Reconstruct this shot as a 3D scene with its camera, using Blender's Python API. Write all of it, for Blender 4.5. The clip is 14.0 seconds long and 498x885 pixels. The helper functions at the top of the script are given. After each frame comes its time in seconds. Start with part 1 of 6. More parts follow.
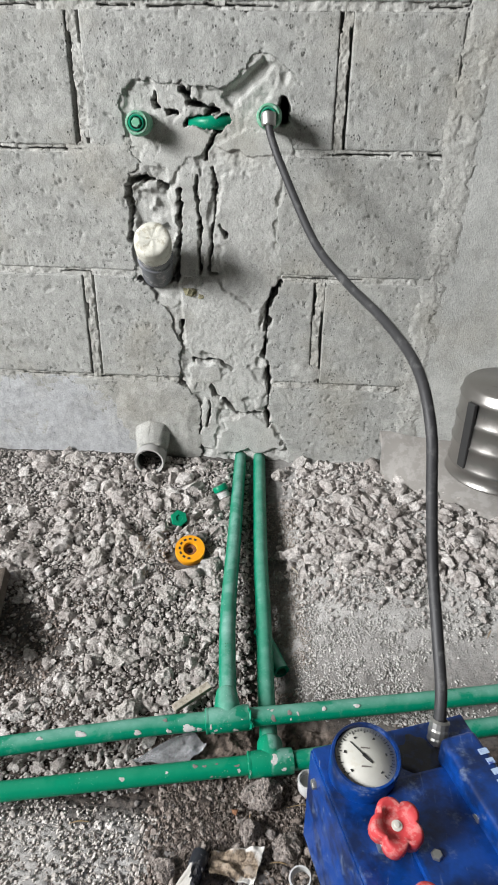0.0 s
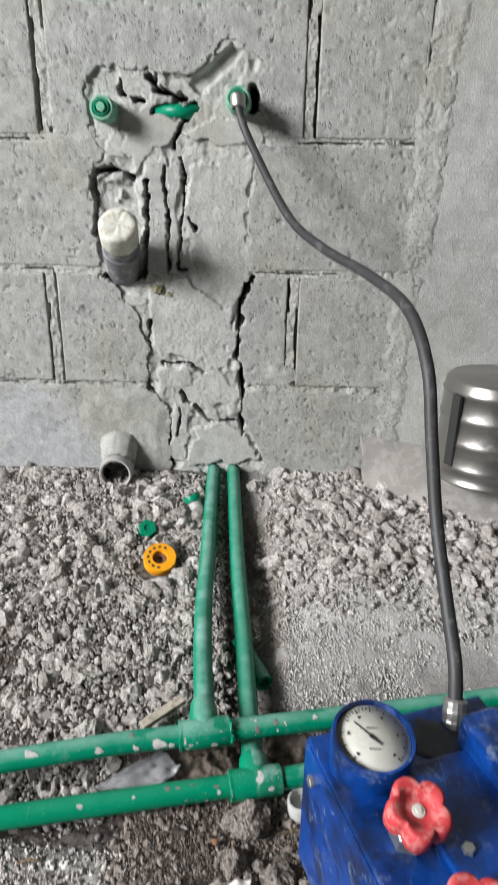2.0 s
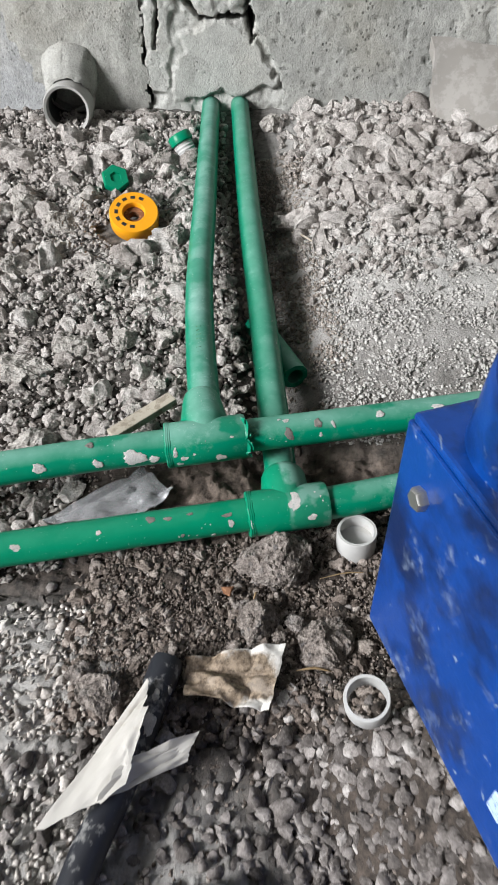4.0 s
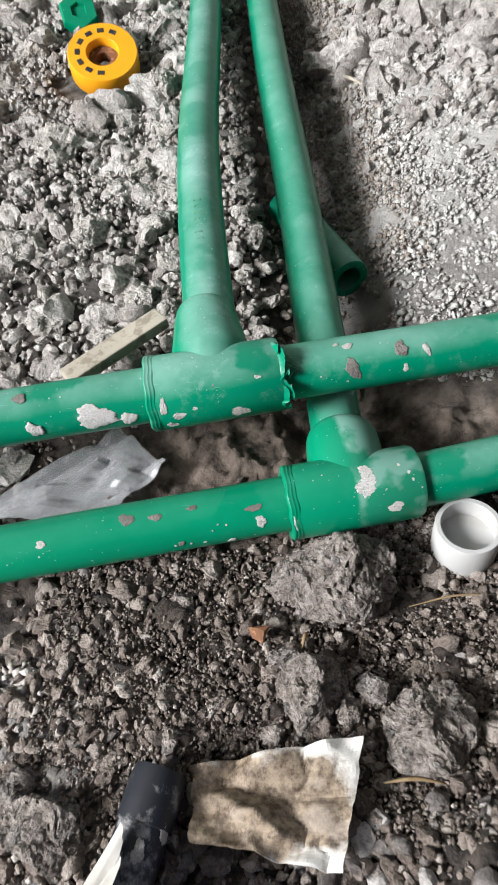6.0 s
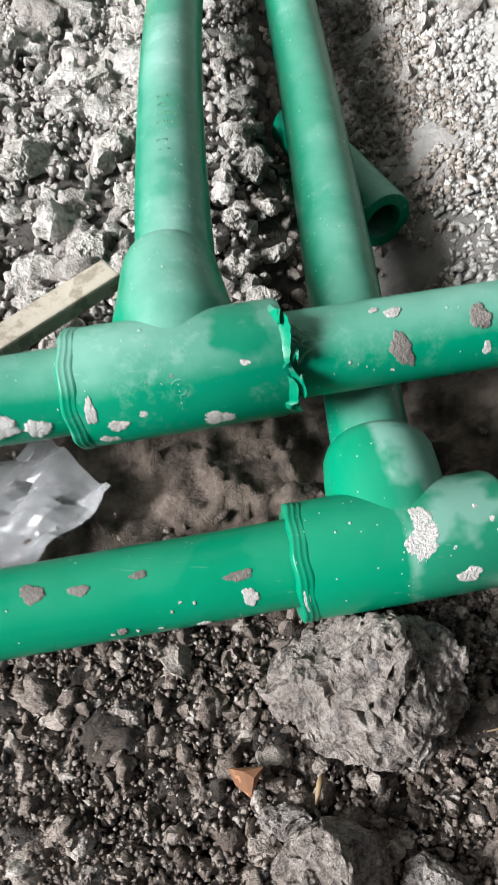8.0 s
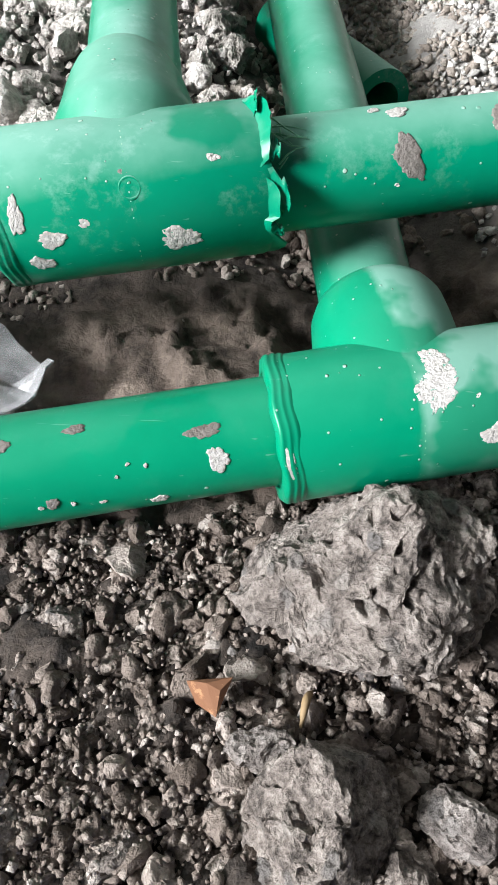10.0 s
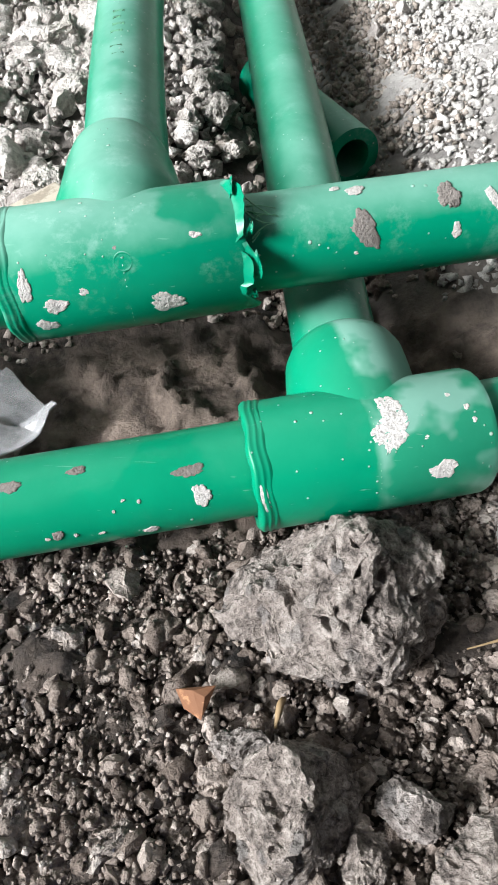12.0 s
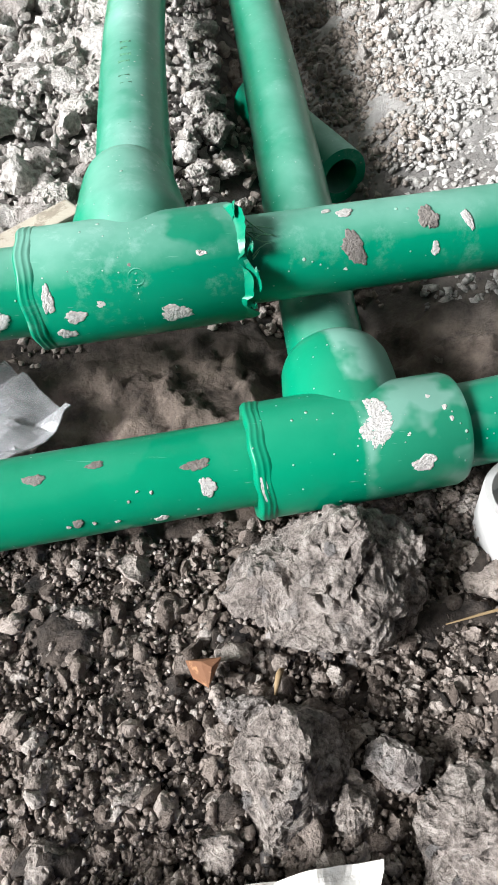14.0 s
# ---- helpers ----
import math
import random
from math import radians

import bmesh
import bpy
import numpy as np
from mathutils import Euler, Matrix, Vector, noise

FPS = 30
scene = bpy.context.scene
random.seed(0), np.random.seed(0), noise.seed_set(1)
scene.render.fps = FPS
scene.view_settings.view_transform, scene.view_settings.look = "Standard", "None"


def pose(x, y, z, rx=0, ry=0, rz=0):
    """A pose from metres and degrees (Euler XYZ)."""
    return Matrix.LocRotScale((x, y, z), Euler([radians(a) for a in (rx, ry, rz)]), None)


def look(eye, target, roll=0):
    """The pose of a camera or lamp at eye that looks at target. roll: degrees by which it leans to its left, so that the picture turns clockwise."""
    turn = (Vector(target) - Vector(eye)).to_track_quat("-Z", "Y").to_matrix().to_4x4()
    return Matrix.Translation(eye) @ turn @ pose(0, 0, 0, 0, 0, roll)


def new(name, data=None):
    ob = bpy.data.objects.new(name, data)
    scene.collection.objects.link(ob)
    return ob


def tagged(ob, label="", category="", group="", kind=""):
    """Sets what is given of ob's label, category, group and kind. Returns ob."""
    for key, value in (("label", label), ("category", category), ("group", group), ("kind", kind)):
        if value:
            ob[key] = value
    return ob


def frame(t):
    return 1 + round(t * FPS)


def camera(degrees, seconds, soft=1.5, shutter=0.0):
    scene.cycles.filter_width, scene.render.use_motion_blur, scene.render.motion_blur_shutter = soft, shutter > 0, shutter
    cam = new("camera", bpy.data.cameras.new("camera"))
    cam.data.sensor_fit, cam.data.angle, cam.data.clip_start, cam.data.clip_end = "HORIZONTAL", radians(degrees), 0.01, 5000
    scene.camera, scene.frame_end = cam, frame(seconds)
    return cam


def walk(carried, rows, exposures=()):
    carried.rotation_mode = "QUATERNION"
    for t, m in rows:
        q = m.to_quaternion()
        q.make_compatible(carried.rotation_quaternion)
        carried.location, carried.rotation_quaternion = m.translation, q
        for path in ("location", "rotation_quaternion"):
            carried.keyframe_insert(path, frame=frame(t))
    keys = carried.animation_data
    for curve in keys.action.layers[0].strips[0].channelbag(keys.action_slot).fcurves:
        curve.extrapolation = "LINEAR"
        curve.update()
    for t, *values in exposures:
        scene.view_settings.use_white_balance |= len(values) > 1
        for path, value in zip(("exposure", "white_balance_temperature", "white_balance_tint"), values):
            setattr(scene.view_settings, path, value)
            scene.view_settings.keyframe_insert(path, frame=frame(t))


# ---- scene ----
cam = camera(41.2, 14.0, soft=1.1, shutter=0.3)
PATH = [
    (0, (0.108, 0.092, 0.686), (-0.027, 1.84, -0.275), 0.8),
    (0.5, (0.104, 0.13, 0.572), (-0.044, 1.97, -0.199), 1.1),
    (1, (0.111, 0.117, 0.581), (-0.032, 2.03, 0.015), -0.2),
    (1.5, (0.103, 0.101, 0.587), (-0.042, 2.008, 0.001), 0.5),
    (2, (0.101, 0.111, 0.555), (0.049, 1.955, -0.218), 1.0),
    (2.5, (0.093, 0.107, 0.512), (0.086, 1.831, -0.501), 2.0),
    (3, (0.09, 0.158, 0.43), (-0.024, 1.687, -0.854), -0.1),
    (3.5, (0.081, 0.236, 0.361), (-0.044, 1.634, -1.064), 0.2),
    (3.7, (0.09, 0.27, 0.338), (0.012, 1.718, -1.04), -1.0),
    (5.8, (0.079, 0.428, 0.206), (-0.04, 1.749, -1.291), -4.3),
    (6, (0.076, 0.441, 0.193), (-0.053, 1.735, -1.327), -5.0),
    (6.5, (0.071, 0.47, 0.177), (-0.022, 1.712, -1.388), -3.6),
    (7, (0.064, 0.487, 0.163), (0.139, 1.684, -1.438), 4.2),
    (7.5, (0.064, 0.504, 0.146), (0.008, 1.727, -1.435), -0.2),
    (8, (0.076, 0.514, 0.125), (-0.081, 1.756, -1.435), -5.9),
    (8.5, (0.08, 0.507, 0.087), (-0.118, 1.782, -1.441), -7.6),
    (9, (0.078, 0.503, 0.074), (-0.118, 1.818, -1.421), -6.7),
    (9.2, (0.078, 0.504, 0.073), (-0.082, 1.818, -1.426), -5.5),
    (11.3, (0.075, 0.505, 0.079), (-0.034, 1.82, -1.424), -3.6),
    (11.5, (0.076, 0.503, 0.082), (-0.049, 1.816, -1.422), -4.3),
    (12, (0.082, 0.497, 0.091), (-0.03, 1.836, -1.391), -4.3),
    (12.5, (0.084, 0.496, 0.094), (-0.01, 1.842, -1.381), -3.8),
    (13, (0.086, 0.493, 0.098), (-0.006, 1.844, -1.374), -4.0),
    (13.5, (0.082, 0.49, 0.1), (-0.002, 1.837, -1.376), -4.0),
    (14, (0.08, 0.485, 0.102), (0.001, 1.832, -1.374), -3.4),
]
EXPOSURES = [(0, -0.12), (1.0, -0.08), (1.5, -0.14), (2.0, -0.14), (3.0, -0.1), (3.7, -0.08), (6.0, 0.2), (8.0, 0.45), (9.0, 0.66), (11.5, 0.7), (14.0, 0.64)]
walk(cam, [(t, look(eye, target, roll)) for t, eye, target, roll in PATH], EXPOSURES)

# ---- world and light ----
world = bpy.data.worlds.new("sky")
scene.world = world
world.use_nodes = True
wn = world.node_tree.nodes
sky = wn.new("ShaderNodeTexSky")
sky.sky_type, sky.sun_disc = "NISHITA", False
sky.sun_elevation, sky.sun_rotation = radians(40), radians(-120)
wn["Background"].inputs[1].default_value = 0.05
world.node_tree.links.new(sky.outputs[0], wn["Background"].inputs[0])


def area(name, m, sx, sy, watts, col):
    lamp = bpy.data.lights.new(name, "AREA")
    lamp.shape, lamp.size, lamp.size_y, lamp.energy, lamp.color = "RECTANGLE", sx, sy, watts, col
    ob = new(name, lamp)
    ob.matrix_world = m
    return ob


# daylight in an unseen window opening, placed to suit the shadows on the wall
area("window_daylight", look((-3.95, -1.6, 2.5), (0.1, 0.8, 0.1)), 2.0, 1.5, 700, (0.98, 0.985, 1.0))

# ---- materials ----


def mat(name):
    m = bpy.data.materials.new(name)
    m.use_nodes = True
    return m, m.node_tree.nodes, m.node_tree.links, m.node_tree.nodes["Principled BSDF"]


def tex_noise(N, L, scale, detail=6, rough=0.6, src=None):
    n = N.new("ShaderNodeTexNoise")
    n.inputs["Scale"].default_value, n.inputs["Detail"].default_value, n.inputs["Roughness"].default_value = scale, detail, rough
    if src:
        L.new(src, n.inputs["Vector"])
    return n.outputs["Fac"]


def ramp(N, L, src, *stops):
    r = N.new("ShaderNodeValToRGB")
    e = r.color_ramp.elements
    while len(e) < len(stops):
        e.new(0.5)
    for k, (p, c) in zip(e, stops):
        k.position = p
        k.color = (*c, 1) if len(c) == 3 else c
    L.new(src, r.inputs[0])
    return r.outputs[0]


def mix(N, L, fac, a, b, mode="MIX"):
    n = N.new("ShaderNodeMix")
    n.data_type, n.blend_type = "RGBA", mode
    for sock, v in ((n.inputs[0], fac), (n.inputs[6], a), (n.inputs[7], b)):
        if isinstance(v, bpy.types.NodeSocket):
            L.new(v, sock)
        else:
            sock.default_value = v if isinstance(v, (int, float)) else (*v, 1)
    return n.outputs[2]


def maths(N, L, op, a, b=0.0, c=0.0, clamp=False):
    n = N.new("ShaderNodeMath")
    n.operation, n.use_clamp = op, clamp
    for k, v in enumerate((a, b, c)):
        if isinstance(v, bpy.types.NodeSocket):
            L.new(v, n.inputs[k])
        else:
            n.inputs[k].default_value = v
    return n.outputs[0]


def bump(N, L, P, h, dist, strength=1.0):
    b = N.new("ShaderNodeBump")
    b.inputs["Distance"].default_value, b.inputs["Strength"].default_value = dist, strength
    L.new(h, b.inputs["Height"])
    L.new(b.outputs[0], P.inputs["Normal"])


def coords(N):
    return N.new("ShaderNodeNewGeometry").outputs["Position"]


def masonry(name, dark, light, stain=(0.36, 0.33, 0.26), pits=0.6, rough=0.92, fine=420):
    """Cement surface: broad stains, sandy grain and small pits."""
    m, N, L, P = mat(name)
    p = coords(N)
    broad = tex_noise(N, L, 7, 5, 0.6, p)
    grain = tex_noise(N, L, fine, 4, 0.7, p)
    mid = tex_noise(N, L, 60, 6, 0.65, p)
    c = ramp(N, L, mid, (0.3, dark), (0.7, light))
    c = mix(N, L, ramp(N, L, broad, (0.52, (0, 0, 0)), (0.75, (0.45, 0.45, 0.45))), c, stain)
    blot = tex_noise(N, L, 26, 7, 0.7, p)
    c = mix(N, L, 0.6, c, ramp(N, L, blot, (0.38, (0.68, 0.68, 0.67)), (0.55, (1, 1, 1))), "MULTIPLY")
    c = mix(N, L, 0.5, c, ramp(N, L, grain, (0.3, (0.3, 0.3, 0.3)), (0.65, (1, 1, 1))), "MULTIPLY")
    v = N.new("ShaderNodeTexVoronoi")
    v.inputs["Scale"].default_value = 170
    L.new(p, v.inputs["Vector"])
    pit = ramp(N, L, v.outputs["Distance"], (0.16, (0, 0, 0)), (0.3, (1, 1, 1)))
    gate = ramp(N, L, tex_noise(N, L, 45, 3, 0.5, p), (0.48, (1, 1, 1)), (0.6, (0, 0, 0)))
    pit = mix(N, L, gate, pit, (1, 1, 1))
    # shade of the pits is also multiplied into the colour
    c = mix(N, L, pits, c, mix(N, L, pit, (0.35, 0.35, 0.35), (1, 1, 1)), "MULTIPLY")
    o = N.new("ShaderNodeObjectInfo")
    c = mix(N, L, 1.0, c, ramp(N, L, o.outputs["Random"], (0.0, (0.86, 0.85, 0.83)), (0.5, (0.96, 0.96, 0.95)), (1.0, (1.0, 1.0, 1.0))), "MULTIPLY")
    L.new(c, P.inputs["Base Color"])
    P.inputs["Roughness"].default_value = rough
    h = maths(N, L, "MULTIPLY_ADD", grain, 0.9, maths(N, L, "MULTIPLY_ADD", pit, pits, maths(N, L, "MULTIPLY", mid, 0.4)))
    bump(N, L, P, h, 0.0016, 0.8)
    return m


def stone_mat(name, stops, sparkle=0.3, fine=700, dist=0.0008, rough=0.9):
    """Loose stone: tone varies from piece to piece and over each piece."""
    m, N, L, P = mat(name)
    p = coords(N)
    g = N.new("ShaderNodeNewGeometry")
    c = ramp(N, L, g.outputs["Random Per Island"], *stops)
    n1 = tex_noise(N, L, 160, 6, 0.7, p)
    n2 = tex_noise(N, L, fine, 4, 0.7, p)
    # hollows of the bump noise are darkened in colour, like shaded crevices
    c = mix(N, L, 0.7, c, ramp(N, L, n1, (0.38, (0.45, 0.44, 0.42)), (0.56, (1, 1, 1))), "MULTIPLY")
    c = mix(N, L, 0.5, c, ramp(N, L, n2, (0.4, (0.45, 0.44, 0.43)), (0.54, (1, 1, 1))), "MULTIPLY")
    c = mix(N, L, ramp(N, L, n2, (0.6, (0, 0, 0)), (0.72, (sparkle,) * 3)), c, (0.62, 0.6, 0.57))
    L.new(c, P.inputs["Base Color"])
    P.inputs["Roughness"].default_value = rough
    P.inputs["Specular IOR Level"].default_value = 0.22
    bump(N, L, P, maths(N, L, "ADD", n1, maths(N, L, "MULTIPLY", n2, 0.6)), dist * 1.6, 0.9)
    return m


def broken_concrete(name):
    """Fractured concrete: sandy matrix with shade painted into its pits, embedded stones of several greys and dusted
    high spots.
    """
    m, N, L, P = mat(name)
    p = coords(N)
    warp = N.new("ShaderNodeTexNoise")
    warp.inputs["Scale"].default_value, warp.inputs["Detail"].default_value = 140, 3
    L.new(p, warp.inputs["Vector"])
    bent = N.new("ShaderNodeVectorMath")
    bent.operation = "MULTIPLY_ADD"
    L.new(warp.outputs["Color"], bent.inputs[0])
    bent.inputs[1].default_value = (0.005, 0.005, 0.005)
    L.new(p, bent.inputs[2])
    v = N.new("ShaderNodeTexVoronoi")
    v.inputs["Scale"].default_value = 190
    L.new(bent.outputs[0], v.inputs["Vector"])
    cell = N.new("ShaderNodeSeparateColor")
    L.new(v.outputs["Color"], cell.inputs[0])
    pebble = maths(N, L, "MULTIPLY", maths(N, L, "GREATER_THAN", cell.outputs[1], 0.62), ramp(N, L, v.outputs["Distance"], (0.32, (1, 1, 1)), (0.42, (0, 0, 0))))
    n1 = tex_noise(N, L, 230, 8, 0.72, p)
    n2 = tex_noise(N, L, 900, 4, 0.7, p)
    n3 = tex_noise(N, L, 45, 4, 0.6, p)
    c = ramp(N, L, n1, (0.38, (0.07, 0.06, 0.054)), (0.48, (0.29, 0.256, 0.236)), (0.6, (0.5, 0.46, 0.432)))
    c = mix(N, L, pebble, c, ramp(N, L, cell.outputs[0], (0.0, (0.2, 0.192, 0.19)), (0.6, (0.3, 0.282, 0.27)), (1.0, (0.42, 0.392, 0.37))))
    c = mix(N, L, 0.7, c, ramp(N, L, n2, (0.38, (0.35, 0.34, 0.33)), (0.54, (1, 1, 1))), "MULTIPLY")
    c = mix(N, L, ramp(N, L, n3, (0.5, (0, 0, 0)), (0.7, (0.4, 0.4, 0.4))), c, (0.33, 0.292, 0.268))
    o = N.new("ShaderNodeObjectInfo")
    c = mix(N, L, 1.0, c, ramp(N, L, o.outputs["Random"], (0.0, (0.84, 0.83, 0.83)), (1.0, (1.06, 1.02, 0.98))), "MULTIPLY")
    L.new(c, P.inputs["Base Color"])
    P.inputs["Roughness"].default_value = 0.88
    h = maths(N, L, "MULTIPLY_ADD", n2, 0.5, maths(N, L, "MULTIPLY_ADD", pebble, 0.25, n1))
    bump(N, L, P, h, 0.0032, 1.0)
    return m


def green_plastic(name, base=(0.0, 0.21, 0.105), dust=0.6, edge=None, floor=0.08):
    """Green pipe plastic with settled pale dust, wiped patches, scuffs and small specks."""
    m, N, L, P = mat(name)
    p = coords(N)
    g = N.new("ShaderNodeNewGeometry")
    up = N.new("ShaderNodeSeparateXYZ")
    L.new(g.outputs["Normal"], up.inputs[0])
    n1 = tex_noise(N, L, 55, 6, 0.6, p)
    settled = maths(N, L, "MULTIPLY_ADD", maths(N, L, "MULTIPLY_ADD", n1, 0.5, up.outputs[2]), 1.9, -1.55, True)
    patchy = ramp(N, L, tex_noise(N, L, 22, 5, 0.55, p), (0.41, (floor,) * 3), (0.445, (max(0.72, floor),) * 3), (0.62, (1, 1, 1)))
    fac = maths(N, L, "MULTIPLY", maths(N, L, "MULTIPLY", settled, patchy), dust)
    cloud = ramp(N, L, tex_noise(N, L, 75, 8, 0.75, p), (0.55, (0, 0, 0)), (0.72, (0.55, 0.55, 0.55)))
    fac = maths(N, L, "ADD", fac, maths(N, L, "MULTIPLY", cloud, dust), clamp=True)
    if edge:
        # a veil of dust that stops along an oblique line
        s = N.new("ShaderNodeSeparateXYZ")
        L.new(p, s.inputs[0])
        e = maths(N, L, "MULTIPLY_ADD", s.outputs[1], edge[1], maths(N, L, "MULTIPLY", s.outputs[0], edge[0]))
        e = maths(N, L, "ADD", e, maths(N, L, "MULTIPLY_ADD", n1, 0.006, -edge[2]))
        side_veil = maths(N, L, "MULTIPLY", e, 450.0, clamp=True)
        wiped = ramp(N, L, tex_noise(N, L, 70, 3, 0.5, p), (0.42, (0.12, 0.12, 0.12)), (0.52, (1, 1, 1)))
        veil = maths(N, L, "MULTIPLY", maths(N, L, "MULTIPLY", side_veil, wiped), maths(N, L, "MULTIPLY_ADD", up.outputs[2], 0.35, 0.22, True))
        fac = maths(N, L, "MAXIMUM", maths(N, L, "MULTIPLY", fac, 0.25), veil)
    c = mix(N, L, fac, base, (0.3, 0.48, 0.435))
    c = mix(N, L, 0.3, c, ramp(N, L, n1, (0.3, (0.6, 0.65, 0.65)), (0.6, (1, 1, 1))), "MULTIPLY")
    P.inputs["Specular IOR Level"].default_value = 0.2
    dots = None
    for scale, r in ((260, 0.11), (520, 0.13)):
        v = N.new("ShaderNodeTexVoronoi")
        v.inputs["Scale"].default_value = scale
        L.new(p, v.inputs["Vector"])
        d = ramp(N, L, v.outputs["Distance"], (r * 0.8, (1, 1, 1)), (r * 1.2, (0, 0, 0)))
        cell = N.new("ShaderNodeSeparateColor")
        L.new(v.outputs["Color"], cell.inputs[0])
        d = maths(N, L, "MULTIPLY", d, maths(N, L, "GREATER_THAN", cell.outputs[0], 0.72))
        dots = d if dots is None else maths(N, L, "MAXIMUM", dots, d)
    gate = ramp(N, L, tex_noise(N, L, 40, 4, 0.6, p), (0.47, (0, 0, 0)), (0.52, (1, 1, 1)))
    dots = maths(N, L, "MULTIPLY", dots, gate)
    c = mix(N, L, maths(N, L, "MULTIPLY", dots, 0.7), c, (0.45, 0.55, 0.5))
    # fine scratches
    st = N.new("ShaderNodeMapping")
    st.inputs["Scale"].default_value = (70, 1500, 1200)
    st.inputs["Rotation"].default_value = (0.3, 0.2, 0.5)
    L.new(p, st.inputs["Vector"])
    scr = ramp(N, L, tex_noise(N, L, 1.0, 2, 0.5, st.outputs[0]), (0.72, (0, 0, 0)), (0.76, (0.22, 0.22, 0.22)))
    c = mix(N, L, scr, c, (0.3, 0.5, 0.42))
    L.new(c, P.inputs["Base Color"])
    L.new(maths(N, L, "MULTIPLY_ADD", fac, 0.5, 0.3, True), P.inputs["Roughness"])
    bump(N, L, P, maths(N, L, "ADD", n1, maths(N, L, "MULTIPLY", dots, 1.5)), 0.0003, 0.7)
    return m


def plain(name, col, rough=0.5, metal=0.0, wear=None, wear_at=0.6, scale=60, amount=0.8, dist=0.0004):
    """A surface of one paint or substance with worn or dusty patches."""
    m, N, L, P = mat(name)
    p = coords(N)
    n = tex_noise(N, L, scale, 7, 0.68, p)
    c = mix(N, L, 0.35, col, ramp(N, L, tex_noise(N, L, scale * 0.3, 4, 0.6, p), (0.3, (0.55, 0.55, 0.55)), (0.7, (1, 1, 1))), "MULTIPLY")
    f = ramp(N, L, n, (wear_at, (0, 0, 0)), (wear_at + 0.08, (amount,) * 3))
    if wear:
        c = mix(N, L, f, c, wear)
    L.new(c, P.inputs["Base Color"])
    P.inputs["Metallic"].default_value = metal
    L.new(maths(N, L, "MULTIPLY_ADD", f, 0.35, rough, True), P.inputs["Roughness"])
    bump(N, L, P, n, dist, 0.6)
    return m


M_BLOCK = masonry("concrete_block", (0.33, 0.333, 0.316), (0.5, 0.503, 0.478), pits=0.85)
M_JOINT = masonry("joint_mortar", (0.41, 0.41, 0.385), (0.58, 0.578, 0.55), pits=0.8)
M_FILL = masonry("patching_mortar", (0.42, 0.42, 0.4), (0.58, 0.582, 0.555), pits=0.4)
M_WASH = masonry("grey_limewash", (0.4, 0.41, 0.42), (0.55, 0.56, 0.572), pits=0.4)
M_COLUMN = masonry("smooth_concrete", (0.45, 0.455, 0.435), (0.55, 0.555, 0.53), pits=0.12, rough=0.8)
# for unseen room surfaces, darker than plaster so little light bounces back
M_DARK_ROOM = masonry("dark_room_surface", (0.1, 0.098, 0.094), (0.15, 0.148, 0.142), pits=0.2)
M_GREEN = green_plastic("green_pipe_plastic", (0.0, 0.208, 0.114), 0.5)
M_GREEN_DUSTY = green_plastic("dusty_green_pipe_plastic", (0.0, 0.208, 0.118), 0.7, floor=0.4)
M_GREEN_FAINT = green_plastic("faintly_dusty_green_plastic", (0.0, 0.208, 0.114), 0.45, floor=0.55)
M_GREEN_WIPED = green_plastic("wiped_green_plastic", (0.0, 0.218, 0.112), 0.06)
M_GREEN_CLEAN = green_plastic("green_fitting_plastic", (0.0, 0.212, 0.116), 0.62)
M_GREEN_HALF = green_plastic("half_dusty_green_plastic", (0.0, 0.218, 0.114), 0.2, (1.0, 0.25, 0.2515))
M_GREEN_PALE = plain("dusty_green_plastic", (0.13, 0.39, 0.24), 0.6, 0.0, (0.4, 0.5, 0.45), 0.5, 90, 0.7)
M_RUBBLE = stone_mat("crushed_rubble", ((0.0, (0.44, 0.402, 0.376)), (0.5, (0.67, 0.625, 0.595)), (1.0, (0.8, 0.765, 0.735))), 0.3, 600, 0.0032)
M_GRIT = stone_mat("grey_grit", ((0.0, (0.46, 0.447, 0.428)), (0.6, (0.58, 0.566, 0.545)), (1.0, (0.7, 0.685, 0.66))), 0.2, 900, 0.0008)
M_DARKSTONE = stone_mat("dark_gravel", ((0.0, (0.11, 0.098, 0.092)), (0.55, (0.21, 0.19, 0.181)), (0.88, (0.35, 0.323, 0.31)), (1.0, (0.5, 0.472, 0.455))))
# crumb tones raised to stand for lit tops over the blackened ground
M_CRUMB = stone_mat("soil_crumbs", ((0.0, (0.15, 0.12, 0.102)), (0.6, (0.33, 0.277, 0.243)), (0.9, (0.47, 0.41, 0.37)), (1.0, (0.56, 0.51, 0.47))), 0.3, 800, 0.0018)
M_BANK = stone_mat("sandy_soil", ((0.0, (0.33, 0.285, 0.25)), (0.7, (0.46, 0.41, 0.365)), (1.0, (0.56, 0.51, 0.465))), 0.2, 900, 0.001)
M_TAN = stone_mat("tan_gravel", ((0.0, (0.46, 0.424, 0.392)), (0.6, (0.64, 0.6, 0.565)), (1.0, (0.77, 0.735, 0.7))))
M_CHUNK = broken_concrete("concrete_chunk")
M_BLOCKBIT = stone_mat("broken_block", ((0.0, (0.52, 0.488, 0.455)), (1.0, (0.72, 0.688, 0.65))), 0.4, 420, 0.003)


